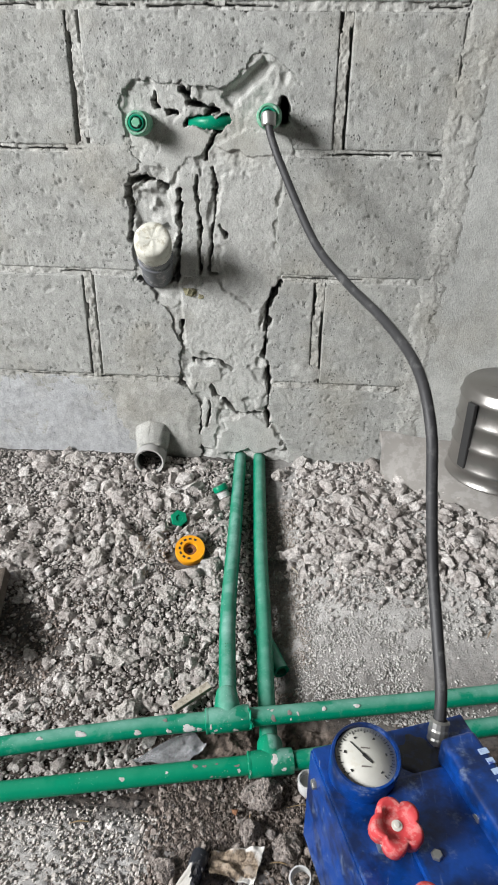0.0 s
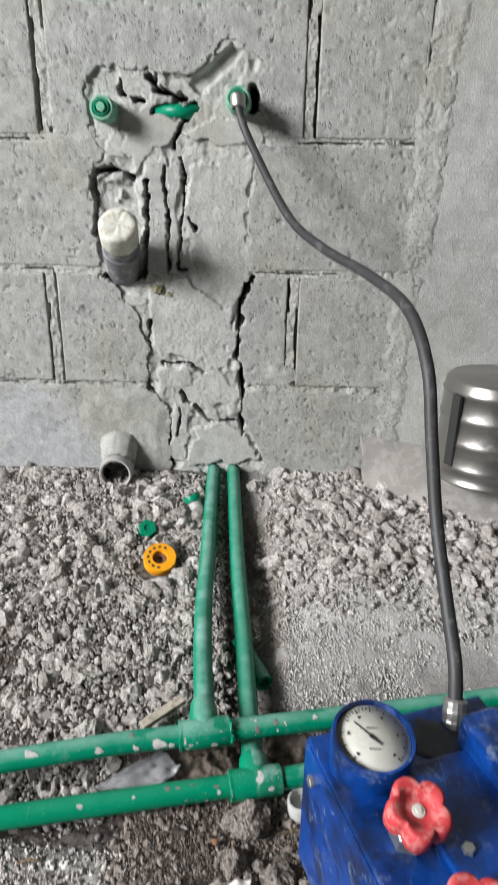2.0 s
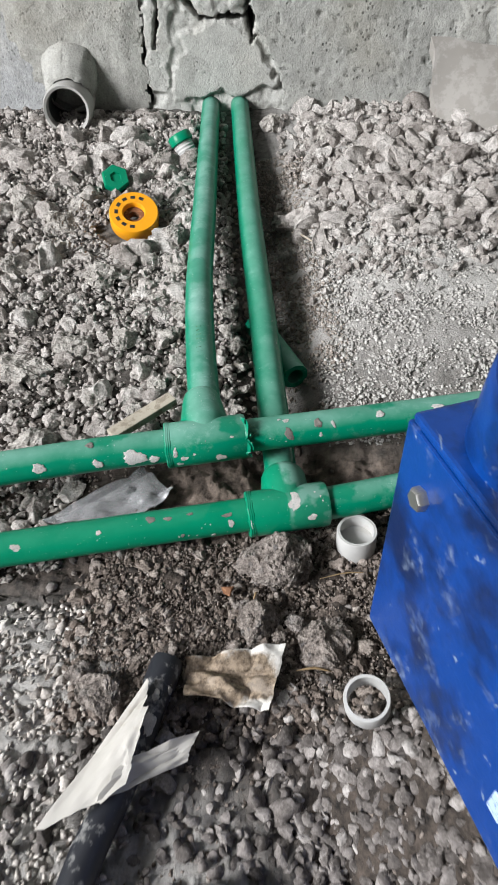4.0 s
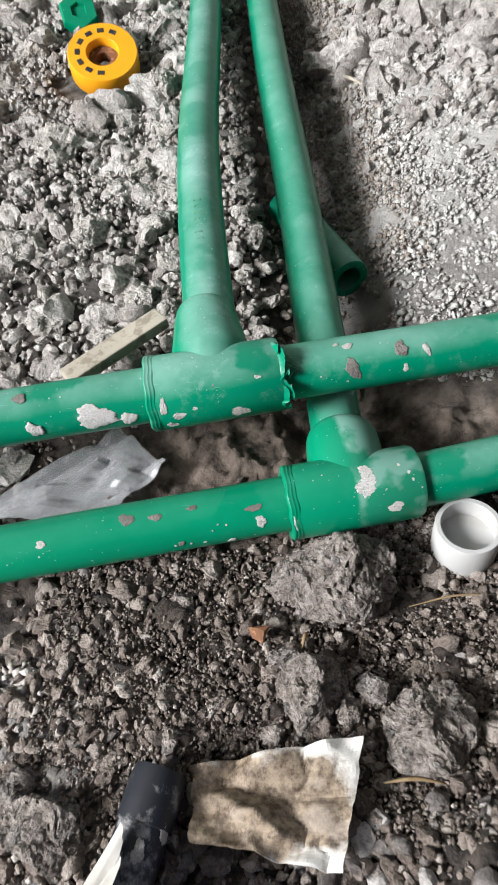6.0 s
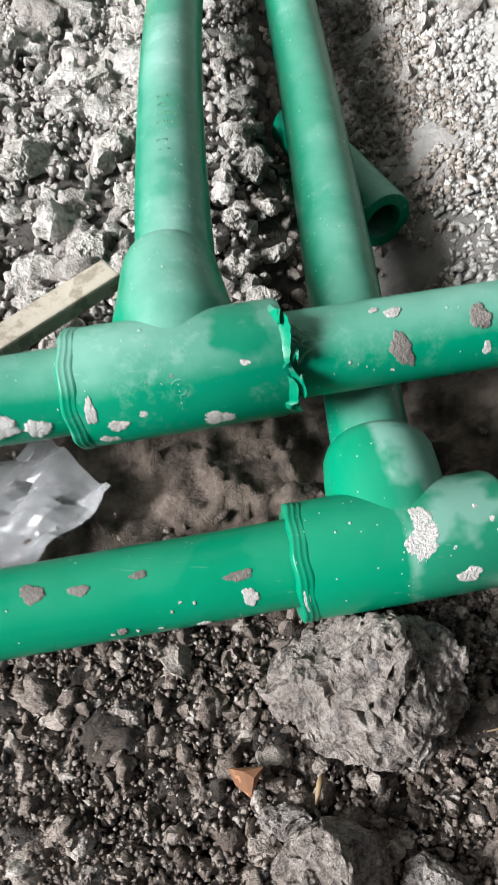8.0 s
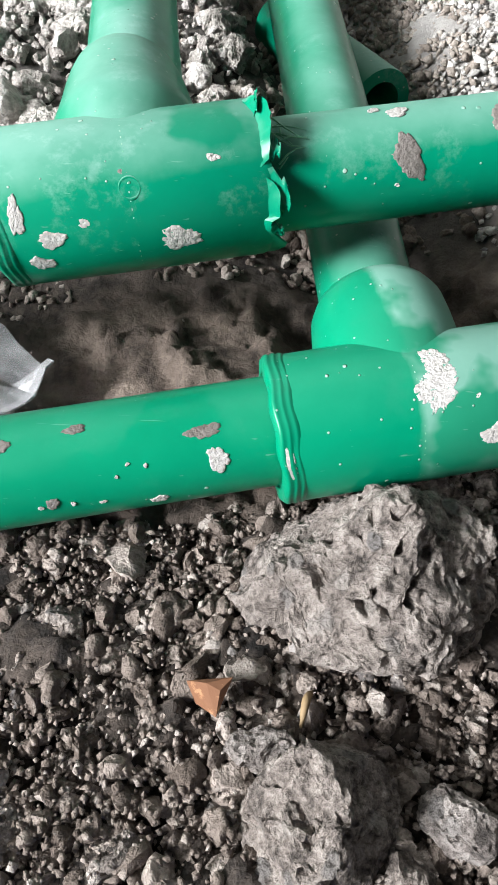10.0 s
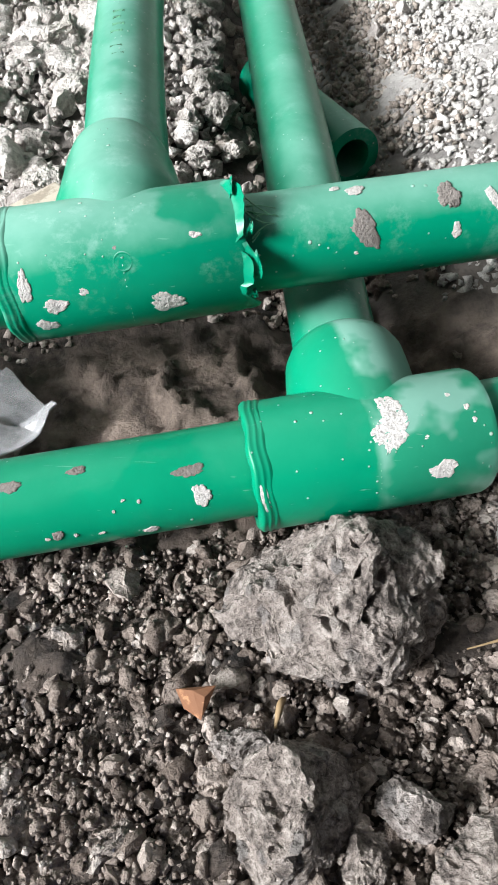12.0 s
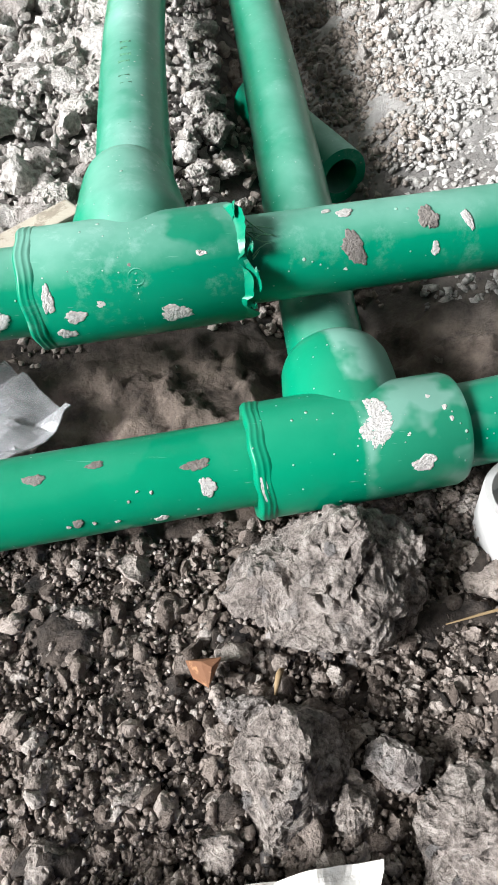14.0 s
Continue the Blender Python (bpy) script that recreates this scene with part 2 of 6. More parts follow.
def ground_mat():
    m, N, L, P = mat("rubble_ground")
    p = coords(N)
    s = N.new("ShaderNodeSeparateXYZ")
    L.new(p, s.inputs[0])
    wob = tex_noise(N, L, 9, 5, 0.6, p)
    # soil and gap colours carry the black shade between crumbs and stones
    soil = ramp(N, L, tex_noise(N, L, 130, 6, 0.7, p), (0.36, (0.007, 0.0055, 0.0045)), (0.7, (0.11, 0.087, 0.072)))
    pale = ramp(N, L, tex_noise(N, L, 180, 6, 0.7, p), (0.3, (0.36, 0.35, 0.335)), (0.7, (0.54, 0.525, 0.505)))
    gap_shade = ramp(N, L, tex_noise(N, L, 130, 6, 0.7, p), (0.34, (0.03, 0.027, 0.024)), (0.7, (0.19, 0.178, 0.165)))
    # pale tone reaches further left to lift the branch pipe's heavy shadow
    dusty = mix(N, L, maths(N, L, "MAXIMUM", maths(N, L, "MULTIPLY_ADD", s.outputs[0], 18.0, -1.2, True), maths(N, L, "MULTIPLY_ADD", s.outputs[1], -20.0, 11.4, True)), gap_shade, pale)
    # dry dust on the higher ground, dug soil darkened for shade round the pipes
    e = maths(N, L, "MULTIPLY_ADD", wob, 0.12, s.outputs[1])
    f = ramp(N, L, maths(N, L, "MULTIPLY_ADD", e, 6.0, -4.25, True), (0.0, (0, 0, 0)), (1.0, (1, 1, 1)))
    side = ramp(N, L, maths(N, L, "MULTIPLY_ADD", maths(N, L, "MULTIPLY_ADD", wob, 0.1, s.outputs[0]), -14.0, 1.0, True), (0.0, (0, 0, 0)), (1.0, (1, 1, 1)))
    low = ramp(N, L, maths(N, L, "MULTIPLY_ADD", s.outputs[1], -16.0, 9.0, True), (0.0, (0, 0, 0)), (1.0, (1, 1, 1)))
    f = maths(N, L, "MAXIMUM", f, maths(N, L, "MULTIPLY", maths(N, L, "MULTIPLY", side, low), 0.85))
    # pale ground stops short of the pump, leaving its shaded side dark
    near = maths(N, L, "MULTIPLY_ADD", e, -16.0, 8.2, True)
    f = maths(N, L, "MAXIMUM", f, maths(N, L, "MULTIPLY", maths(N, L, "MULTIPLY", near, maths(N, L, "MULTIPLY_ADD", s.outputs[0], -14.0, 1.6, True)), 0.9))
    # trodden mud between the two pipe runs
    mx = maths(N, L, "MULTIPLY_ADD", s.outputs[0], 9.0, -0.67)
    my = maths(N, L, "MULTIPLY_ADD", s.outputs[0], -7.0, maths(N, L, "MULTIPLY_ADD", s.outputs[1], 26.0, -15.9))
    r2 = maths(N, L, "ADD", maths(N, L, "MULTIPLY", mx, mx), maths(N, L, "MULTIPLY", my, my))
    mud = maths(N, L, "SUBTRACT", maths(N, L, "MULTIPLY_ADD", wob, 1.6, 0.7), r2, clamp=True)
    soil = mix(N, L, mud, soil, ramp(N, L, tex_noise(N, L, 90, 6, 0.65, p), (0.36, (0.035, 0.026, 0.02)), (0.66, (0.21, 0.165, 0.135))))
    # unseen far floor is coloured dark so that it bounces less light
    f = maths(N, L, "MULTIPLY", f, maths(N, L, "MULTIPLY_ADD", s.outputs[0], 2.5, 2.6, True))
    f = maths(N, L, "MULTIPLY", f, maths(N, L, "MULTIPLY_ADD", s.outputs[1], 2.5, 1.1, True))
    c = mix(N, L, f, soil, dusty)
    L.new(c, P.inputs["Base Color"])
    P.inputs["Roughness"].default_value = 0.95
    bump(N, L, P, tex_noise(N, L, 330, 6, 0.72, p), 0.002, 1.0)
    return m


def soiled_paper():
    """White paper with a brown damp stain along one edge and faint smudges."""
    m, N, L, P = mat("dirty_paper")
    p = coords(N)
    s = N.new("ShaderNodeSeparateXYZ")
    L.new(p, s.inputs[0])
    n1 = tex_noise(N, L, 55, 6, 0.65, p)
    n2 = tex_noise(N, L, 240, 5, 0.7, p)
    dx = maths(N, L, "MULTIPLY_ADD", s.outputs[0], 27.0, -27.0 * 0.061)
    dy = maths(N, L, "MULTIPLY_ADD", s.outputs[1], 62.0, -62.0 * 0.491)
    r2 = maths(N, L, "ADD", maths(N, L, "MULTIPLY", dx, dx), maths(N, L, "MULTIPLY", dy, dy))
    stain = maths(N, L, "SUBTRACT", maths(N, L, "MULTIPLY_ADD", n1, 3.4, -0.4), r2)
    c = ramp(N, L, n2, (0.35, (0.58, 0.56, 0.52)), (0.6, (0.7, 0.685, 0.65)))
    c = mix(N, L, maths(N, L, "MULTIPLY", stain, 1.9, clamp=True), c, ramp(N, L, n2, (0.38, (0.08, 0.055, 0.035)), (0.6, (0.32, 0.25, 0.18))))
    c = mix(N, L, ramp(N, L, n1, (0.56, (0, 0, 0)), (0.66, (0.5, 0.5, 0.5))), c, (0.36, 0.31, 0.26))
    L.new(c, P.inputs["Base Color"])
    P.inputs["Roughness"].default_value = 0.75
    bump(N, L, P, n2, 0.0006, 0.6)
    return m


M_GROUND = ground_mat()


def worn_paint(name, col, grime, scuff):
    """Old gloss paint: oily grime in broad smears, chalky rubs, fine pale scratches and chips."""
    m, N, L, P = mat(name)
    p = coords(N)
    big = tex_noise(N, L, 22, 5, 0.62, p)
    fine = tex_noise(N, L, 210, 6, 0.7, p)
    st = N.new("ShaderNodeMapping")
    st.inputs["Rotation"].default_value = (0.3, 0.2, 0.9)
    st.inputs["Scale"].default_value = (1.0, 0.09, 0.3)
    L.new(p, st.inputs[0])
    lines = tex_noise(N, L, 420, 3, 0.6, st.outputs[0])
    c = mix(N, L, ramp(N, L, fine, (0.35, (0, 0, 0)), (0.7, (0.3, 0.3, 0.3))), col, tuple(min(1.0, v * 1.7 + 0.01) for v in col))
    dirt = ramp(N, L, big, (0.46, (0, 0, 0)), (0.6, (0.85, 0.85, 0.85)))
    c = mix(N, L, dirt, c, grime)
    rub = maths(N, L, "MULTIPLY", ramp(N, L, tex_noise(N, L, 48, 6, 0.7, p), (0.55, (0, 0, 0)), (0.68, (0.6, 0.6, 0.6))), ramp(N, L, fine, (0.4, (0.1, 0.1, 0.1)), (0.62, (1, 1, 1))))
    c = mix(N, L, rub, c, scuff)
    marks = maths(N, L, "MULTIPLY", ramp(N, L, lines, (0.66, (0, 0, 0)), (0.71, (0.8, 0.8, 0.8))), ramp(N, L, big, (0.4, (1, 1, 1)), (0.55, (0.2, 0.2, 0.2))))
    c = mix(N, L, marks, c, scuff)
    L.new(c, P.inputs["Base Color"])
    L.new(maths(N, L, "MULTIPLY_ADD", rub, 0.5, 0.33, True), P.inputs["Roughness"])
    bump(N, L, P, fine, 0.0003, 0.5)
    return m


M_BLUE = worn_paint("blue_paint", (0.0, 0.036, 0.2), (0.002, 0.009, 0.04), (0.2, 0.26, 0.36))
# near-black blue for oil together with the shade between gauge and lever
M_GREASE_SHADE = plain("grease_and_shade", (0.006, 0.008, 0.018), 0.35, 0.0, (0.02, 0.03, 0.08), 0.5, 120, 0.6)
M_STRAW = plain("yellow_straw", (0.27, 0.19, 0.1), 0.75, 0.0, (0.17, 0.11, 0.055), 0.55, 200, 0.6)
M_FOAM = stone_mat("yellowed_foam", ((0.0, (0.36, 0.34, 0.22)), (1.0, (0.46, 0.43, 0.28))), 0.3, 600, 0.002)
M_RED = plain("red_plastic", (0.52, 0.045, 0.05), 0.6, 0.0, (0.55, 0.27, 0.25), 0.5, 120, 0.5)
M_STEEL = plain("dull_steel", (0.5, 0.5, 0.48), 0.38, 0.9, (0.25, 0.24, 0.22), 0.55, 90, 0.6)
M_HOSE = plain("black_rubber", (0.032, 0.032, 0.034), 0.55, 0.0, (0.12, 0.12, 0.117), 0.55, 60, 0.5)
M_WHITE = plain("white_plastic", (0.5, 0.5, 0.49), 0.45, 0.0, (0.4, 0.38, 0.35), 0.57, 60, 0.5)
M_PALE_PVC = plain("dusty_white_pvc", (0.4, 0.395, 0.38), 0.55, 0.0, (0.36, 0.35, 0.33), 0.5, 70, 0.6)
M_DIAL = plain("dial_paper", (0.56, 0.555, 0.5), 0.5, 0.0, (0.45, 0.42, 0.34), 0.58, 120, 0.5)
M_INK = plain("black_ink", (0.03, 0.03, 0.03), 0.5)
M_PRINT = plain("worn_print", (0.015, 0.07, 0.04), 0.6, 0.0, (0.1, 0.3, 0.18), 0.44, 500, 0.95)
M_LETTER = plain("white_lettering", (0.42, 0.55, 0.75), 0.5, 0.0, (0.01, 0.04, 0.28), 0.52, 130, 0.9)
# grey lowered to stand for shade on the leaning pipe's underside
M_GREY_PVC = plain("grey_pvc", (0.13, 0.137, 0.15), 0.5, 0.0, (0.42, 0.41, 0.39), 0.52, 60, 0.6)
M_TAPE = plain("white_tape", (0.66, 0.65, 0.57), 0.6, 0.0, (0.42, 0.39, 0.3), 0.52, 90, 0.8, 0.0015)
M_ORANGE = plain("orange_plastic", (0.86, 0.36, 0.008), 0.42, 0.0, (0.9, 0.62, 0.3), 0.66, 70, 0.3)
M_WOOD = plain("raw_wood", (0.43, 0.385, 0.315), 0.85, 0.0, (0.2, 0.165, 0.125), 0.5, 120, 0.7, 0.001)
M_OLDWOOD = plain("dirty_board", (0.27, 0.255, 0.235), 0.85, 0.0, (0.36, 0.345, 0.325), 0.48, 40, 0.6)
M_DARKWOOD = plain("dark_wood", (0.07, 0.055, 0.042), 0.85, 0.0, (0.2, 0.17, 0.14), 0.55, 80, 0.6)
M_BRICKRED = plain("brick_chip", (0.17, 0.075, 0.035), 0.85, 0.0, (0.5, 0.28, 0.15), 0.55, 300, 0.5)
M_BLACKPIPE = plain("black_conduit", (0.016, 0.018, 0.025), 0.5, 0.0, (0.26, 0.26, 0.255), 0.56, 75, 0.85)
M_PAPER = soiled_paper()
M_WRAP = plain("white_paper", (0.52, 0.5, 0.465), 0.8, 0.0, (0.4, 0.36, 0.3), 0.6, 50, 0.6, 0.0006)
M_SPLASH = masonry("mortar_splash", (0.6, 0.58, 0.56), (0.82, 0.8, 0.78), pits=0.4, fine=1500)
M_MUD = masonry("mud_splash", (0.2, 0.18, 0.165), (0.33, 0.3, 0.28), pits=0.5, fine=1500)
M_TIN = plain("galvanised_tin", (0.36, 0.345, 0.325), 0.3, 0.9, (0.2, 0.19, 0.18), 0.6, 20, 0.5)

# ---- mesh helpers ----


def empty(name, at=(0, 0, 0), label="", category="", group=""):
    ob = new(name)
    ob.location = at
    return tagged(ob, label, category, group)


def link(name, me, material, parent=None, label="", smooth=True):
    """One mesh object, built in world metres, under its thing or part."""
    me.materials.append(material)
    if smooth:
        me.shade_smooth()
    else:
        me.shade_flat()
    ob = new(name, me)
    if parent:
        ob.parent = parent
        if not parent.parent:
            ob.matrix_parent_inverse = Matrix.Translation(-parent.location)
    return tagged(ob, label)


def part(name, bm, material, parent=None, label="", smooth=True):
    me = bpy.data.meshes.new(name)
    bmesh.ops.recalc_face_normals(bm, faces=bm.faces[:])
    bm.to_mesh(me)
    bm.free()
    return link(name, me, material, parent, label, smooth)


def soften(ob, angle=40):
    """Smooth shading with sharp edges past the angle."""
    ob.data.set_sharp_from_angle(angle=radians(angle))
    return ob


def fast_mesh(name, verts, faces):
    """A mesh from numpy arrays; all faces have the same number of corners."""
    me = bpy.data.meshes.new(name)
    nf, k = faces.shape
    me.vertices.add(len(verts))
    me.vertices.foreach_set("co", np.ascontiguousarray(verts, dtype=np.float32).ravel())
    me.loops.add(nf * k)
    me.loops.foreach_set("vertex_index", np.ascontiguousarray(faces, dtype=np.int32).ravel())
    me.polygons.add(nf)
    me.polygons.foreach_set("loop_start", np.arange(0, nf * k, k, dtype=np.int32))
    me.update(calc_edges=True)
    me.validate()
    return me


def grid_faces(nu, nv, keep=None):
    i = np.arange((nu - 1) * (nv - 1))
    a = (i // (nv - 1)) * nv + i % (nv - 1)
    f = np.stack([a, a + nv, a + nv + 1, a + 1], 1)
    return f if keep is None else f[keep]


def smooth_path(pts, n):
    """Catmull-Rom through the points."""
    P = np.array([pts[0]] + list(pts) + [pts[-1]], float)
    P[0] = 2 * P[1] - P[2]
    P[-1] = 2 * P[-2] - P[-3]
    out = []
    for k in range(1, len(P) - 2):
        for t in np.linspace(0, 1, n, endpoint=False):
            a, b, c, d = P[k - 1:k + 3]
            out.append(0.5 * (2 * b + (c - a) * t + (2 * a - 5 * b + 4 * c - d) * t * t + (3 * b - a - 3 * c + d) * t ** 3))
    out.append(P[-2])
    return np.array(out)


def sweep(bm, pts, radii, segs=28, close=True):
    """A round section led along points; radii one per point."""
    pts = [Vector(p) for p in pts]
    rings = []
    t0 = (pts[1] - pts[0]).normalized()
    side = t0.orthogonal().normalized()
    for i, p in enumerate(pts):
        a, b = pts[max(i - 1, 0)], pts[min(i + 1, len(pts) - 1)]
        t = (b - a)
        t = t.normalized() if t.length > 1e-9 else t0
        side = (side - t * side.dot(t)).normalized()
        up = t.cross(side)
        r = radii[i] if hasattr(radii, "__len__") else radii
        rings.append([bm.verts.new(p + (side * math.cos(w) + up * math.sin(w)) * r) for w in np.linspace(0, 2 * math.pi, segs, endpoint=False)])
        t0 = t
    for r1, r2 in zip(rings, rings[1:]):
        for k in range(segs):
            bm.faces.new((r1[k], r1[(k + 1) % segs], r2[(k + 1) % segs], r2[k]))
    if close:
        bm.faces.new(rings[0][::-1])
        bm.faces.new(rings[-1])
    return rings


def turned(bm, base, axis, profile, segs=40):
    """A turned body: profile rows of (distance along the axis, radius)."""
    base, axis = Vector(base), Vector(axis).normalized()
    side = axis.orthogonal().normalized()
    up = axis.cross(side)
    rings = []
    for h, r in profile:
        rings.append([bm.verts.new(base + axis * h + (side * math.cos(w) + up * math.sin(w)) * max(r, 1e-5)) for w in np.linspace(0, 2 * math.pi, segs, endpoint=False)])
    for r1, r2 in zip(rings, rings[1:]):
        for k in range(segs):
            bm.faces.new((r1[k], r1[(k + 1) % segs], r2[(k + 1) % segs], r2[k]))
    return rings


def box(bm, m, sx, sy, sz, bev=0.0, seg=2):
    r = bmesh.ops.create_cube(bm, size=1, matrix=m @ Matrix.Diagonal((sx, sy, sz, 1)))
    if bev:
        es = list({e for v in r["verts"] for e in v.link_edges})
        bmesh.ops.bevel(bm, geom=es, offset=bev, segments=seg, profile=0.6, affect="EDGES")
    return r


# value noise on arrays, several octaves
def hash2(i, j, seed):
    v = np.sin(i * 127.1 + j * 311.7 + seed * 74.7) * 43758.5453
    return v - np.floor(v)


def vnoise(x, y, seed=0):
    i, j = np.floor(x), np.floor(y)
    u, v = x - i, y - j
    u, v = u * u * (3 - 2 * u), v * v * (3 - 2 * v)
    a, b = hash2(i, j, seed), hash2(i + 1, j, seed)
    c, d = hash2(i, j + 1, seed), hash2(i + 1, j + 1, seed)
    return (a * (1 - u) + b * u) * (1 - v) + (c * (1 - u) + d * u) * v


def fbm(x, y, octaves=4, seed=0, gain=0.5):
    s, a, t = 0, 1.0, 0
    for o in range(octaves):
        s = s + a * (vnoise(x * 2 ** o, y * 2 ** o, seed + o) - 0.5)
        t += a
        a *= gain
    return s / t * 2


def inside(poly, x, y):
    """Which points lie in a polygon."""
    r = np.zeros(x.shape, bool)
    n = len(poly)
    for k in range(n):
        (x0, y0), (x1, y1) = poly[k], poly[(k + 1) % n]
        c = ((y0 > y) != (y1 > y)) & (x < (x1 - x0) * (y - y0) / ((y1 - y0) + 1e-12) + x0)
        r ^= c
    return r


def line_dist(poly, x, y, closed=False):
    d = np.full(x.shape, 9.0)
    pts = list(poly) + ([poly[0]] if closed else [])
    for (x0, y0), (x1, y1) in zip(pts, pts[1:]):
        dx, dy = x1 - x0, y1 - y0
        t = np.clip(((x - x0) * dx + (y - y0) * dy) / (dx * dx + dy * dy), 0, 1)
        d = np.minimum(d, np.hypot(x - x0 - t * dx, y - y0 - t * dy))
    return d


# ---- the block wall ----
WALL = 1.2
CHASE = [(-0.178, 0.675), (-0.152, 0.684), (-0.108, 0.68), (-0.068, 0.676), (-0.024, 0.672), (0.033, 0.718), (0.053, 0.712), (0.08, 0.693), (0.072, 0.66), (0.08, 0.625), (0.096, 0.6), (0.07, 0.577), (0.07, 0.542), (0.063, 0.462), (0.074, 0.392), (0.056, 0.339), (0.053, 0.269), (0.061, 0.197), (0.061, 0.132), (0.098, 0.056), (0.09, -0.04), (-0.08, -0.04), (-0.072, 0.116), (-0.076, 0.17), (-0.111, 0.19), (-0.1, 0.264), (-0.118, 0.324), (-0.153, 0.372), (-0.174, 0.382), (-0.179, 0.457), (-0.179, 0.539), (-0.157, 0.566), (-0.174, 0.6), (-0.179, 0.642)]
PATCHES = [
    ([(-0.095, 0.31), (-0.06, 0.33), (-0.038, 0.29), (-0.07, 0.255)], 0.001),
    ([(-0.03, 0.3), (0.03, 0.312), (0.046, 0.262), (0.0, 0.24)], 0.005),
    ([(-0.09, 0.224), (-0.04, 0.236), (-0.03, 0.2), (-0.082, 0.188)], 0.0),
    ([(-0.02, 0.23), (0.038, 0.236), (0.05, 0.19), (0.002, 0.176)], 0.006),
    ([(-0.066, 0.172), (-0.03, 0.176), (-0.04, 0.06), (-0.07, 0.06)], 0.001),
    ([(-0.148, 0.676), (-0.116, 0.672), (-0.111, 0.647), (-0.163, 0.647)], 0.006),
    ([(-0.119, 0.605), (-0.082, 0.647), (-0.063, 0.625), (-0.038, 0.611), (-0.049, 0.588), (-0.084, 0.579), (-0.112, 0.54), (-0.129, 0.583)], -0.002),
    ([(-0.157, 0.583), (-0.129, 0.6), (-0.13, 0.566), (-0.153, 0.557)], 0.0),
    ([(-0.028, 0.55), (0.07, 0.568), (0.061, 0.462), (0.074, 0.397), (0.042, 0.338), (-0.02, 0.376), (-0.034, 0.46)], 0.002),
    ([(-0.042, 0.049), (-0.021, 0.118), (0.02, 0.136), (0.061, 0.116), (0.093, 0.061)], -0.001),
    ([(-0.097, 0.364), (-0.035, 0.385), (0.037, 0.328), (0.033, 0.288), (-0.021, 0.236), (-0.09, 0.264)], 0.001),
    ([(-0.098, 0.56), (-0.066, 0.56), (-0.064, 0.385), (-0.1, 0.385)], 0.0),
    ([(-0.064, 0.556), (-0.042, 0.556), (-0.05, 0.398), (-0.061, 0.398)], 0.002),
    ([(-0.165, 0.53), (-0.112, 0.53), (-0.108, 0.45), (-0.17, 0.45)], 0.012),
    ([(-0.025, 0.664), (0.036, 0.715), (0.047, 0.702), (-0.01, 0.648)], 0.014),
]
LUMPS = [(-0.034, 0.6), (0.02, 0.618), (0.082, 0.611), (0.08, 0.59), (0.01, 0.585)]
CRACKS = [
    ([(-0.072, 0.628), (-0.026, 0.628)], 0.0125),
    ([(-0.074, 0.675), (-0.075, 0.656)], 0.007),
    ([(-0.128, 0.668), (-0.126, 0.647)], 0.004),
    ([(-0.111, 0.642), (-0.097, 0.64)], 0.004),
    ([(-0.04, 0.563), (-0.033, 0.526)], 0.004),
    ([(-0.097, 0.314), (-0.1, 0.288), (-0.107, 0.255)], 0.004),
    ([(-0.11, 0.208), (-0.1, 0.189)], 0.006),
    ([(-0.049, 0.186), (-0.041, 0.172)], 0.007),
    ([(-0.052, 0.16), (-0.056, 0.109)], 0.002),
    ([(-0.025, 0.164), (0.0, 0.136), (0.048, 0.138)], 0.0035),
    ([(0.053, 0.15), (0.057, 0.115)], 0.008),
    ([(0.048, 0.262), (0.05, 0.248)], 0.008),
    ([(0.062, 0.375), (0.051, 0.335), (0.049, 0.304)], 0.007),
    ([(-0.08, 0.24), (-0.03, 0.238), (-0.01, 0.225)], 0.003),
    ([(0.074, 0.392), (0.056, 0.339), (0.05, 0.269), (0.061, 0.132)], 0.0055),
    ([(-0.096, 0.531), (-0.099, 0.459), (-0.105, 0.383)], 0.005),
    ([(-0.109, 0.19), (-0.077, 0.148), (-0.071, 0.048)], 0.004),
    ([(-0.172, 0.543), (-0.145, 0.548), (-0.121, 0.535)], 0.007),
    ([(-0.086, 0.672), (-0.064, 0.652), (-0.033, 0.645)], 0.009),
    ([(-0.066, 0.554), (-0.063, 0.394)], 0.0022),
    ([(-0.04, 0.554), (-0.036, 0.52), (-0.049, 0.399)], 0.0025),
    ([(0.066, 0.66), (0.068, 0.631)], 0.008),
    ([(-0.17, 0.385), (-0.15, 0.374), (-0.116, 0.383)], 0.006),
    ([(-0.131, 0.658), (-0.123, 0.647)], 0.005),
    ([(-0.03, 0.478), (-0.022, 0.462)], 0.004),
    ([(-0.05, 0.397), (-0.036, 0.396)], 0.004),
    ([(-0.036, 0.611), (-0.049, 0.588), (-0.052, 0.575)], 0.0025),
    ([(-0.176, 0.53), (-0.178, 0.44)], 0.007),
]


def wobble(x, z, amp, freq, seed):
    return x + amp * fbm(x * freq, z * freq, 4, seed), z + amp * fbm(x * freq, z * freq, 4, seed + 31)


def chase_mask(x, z):
    a, b = wobble(x, z, 0.009, 60, 3)
    return inside(CHASE, a, b)


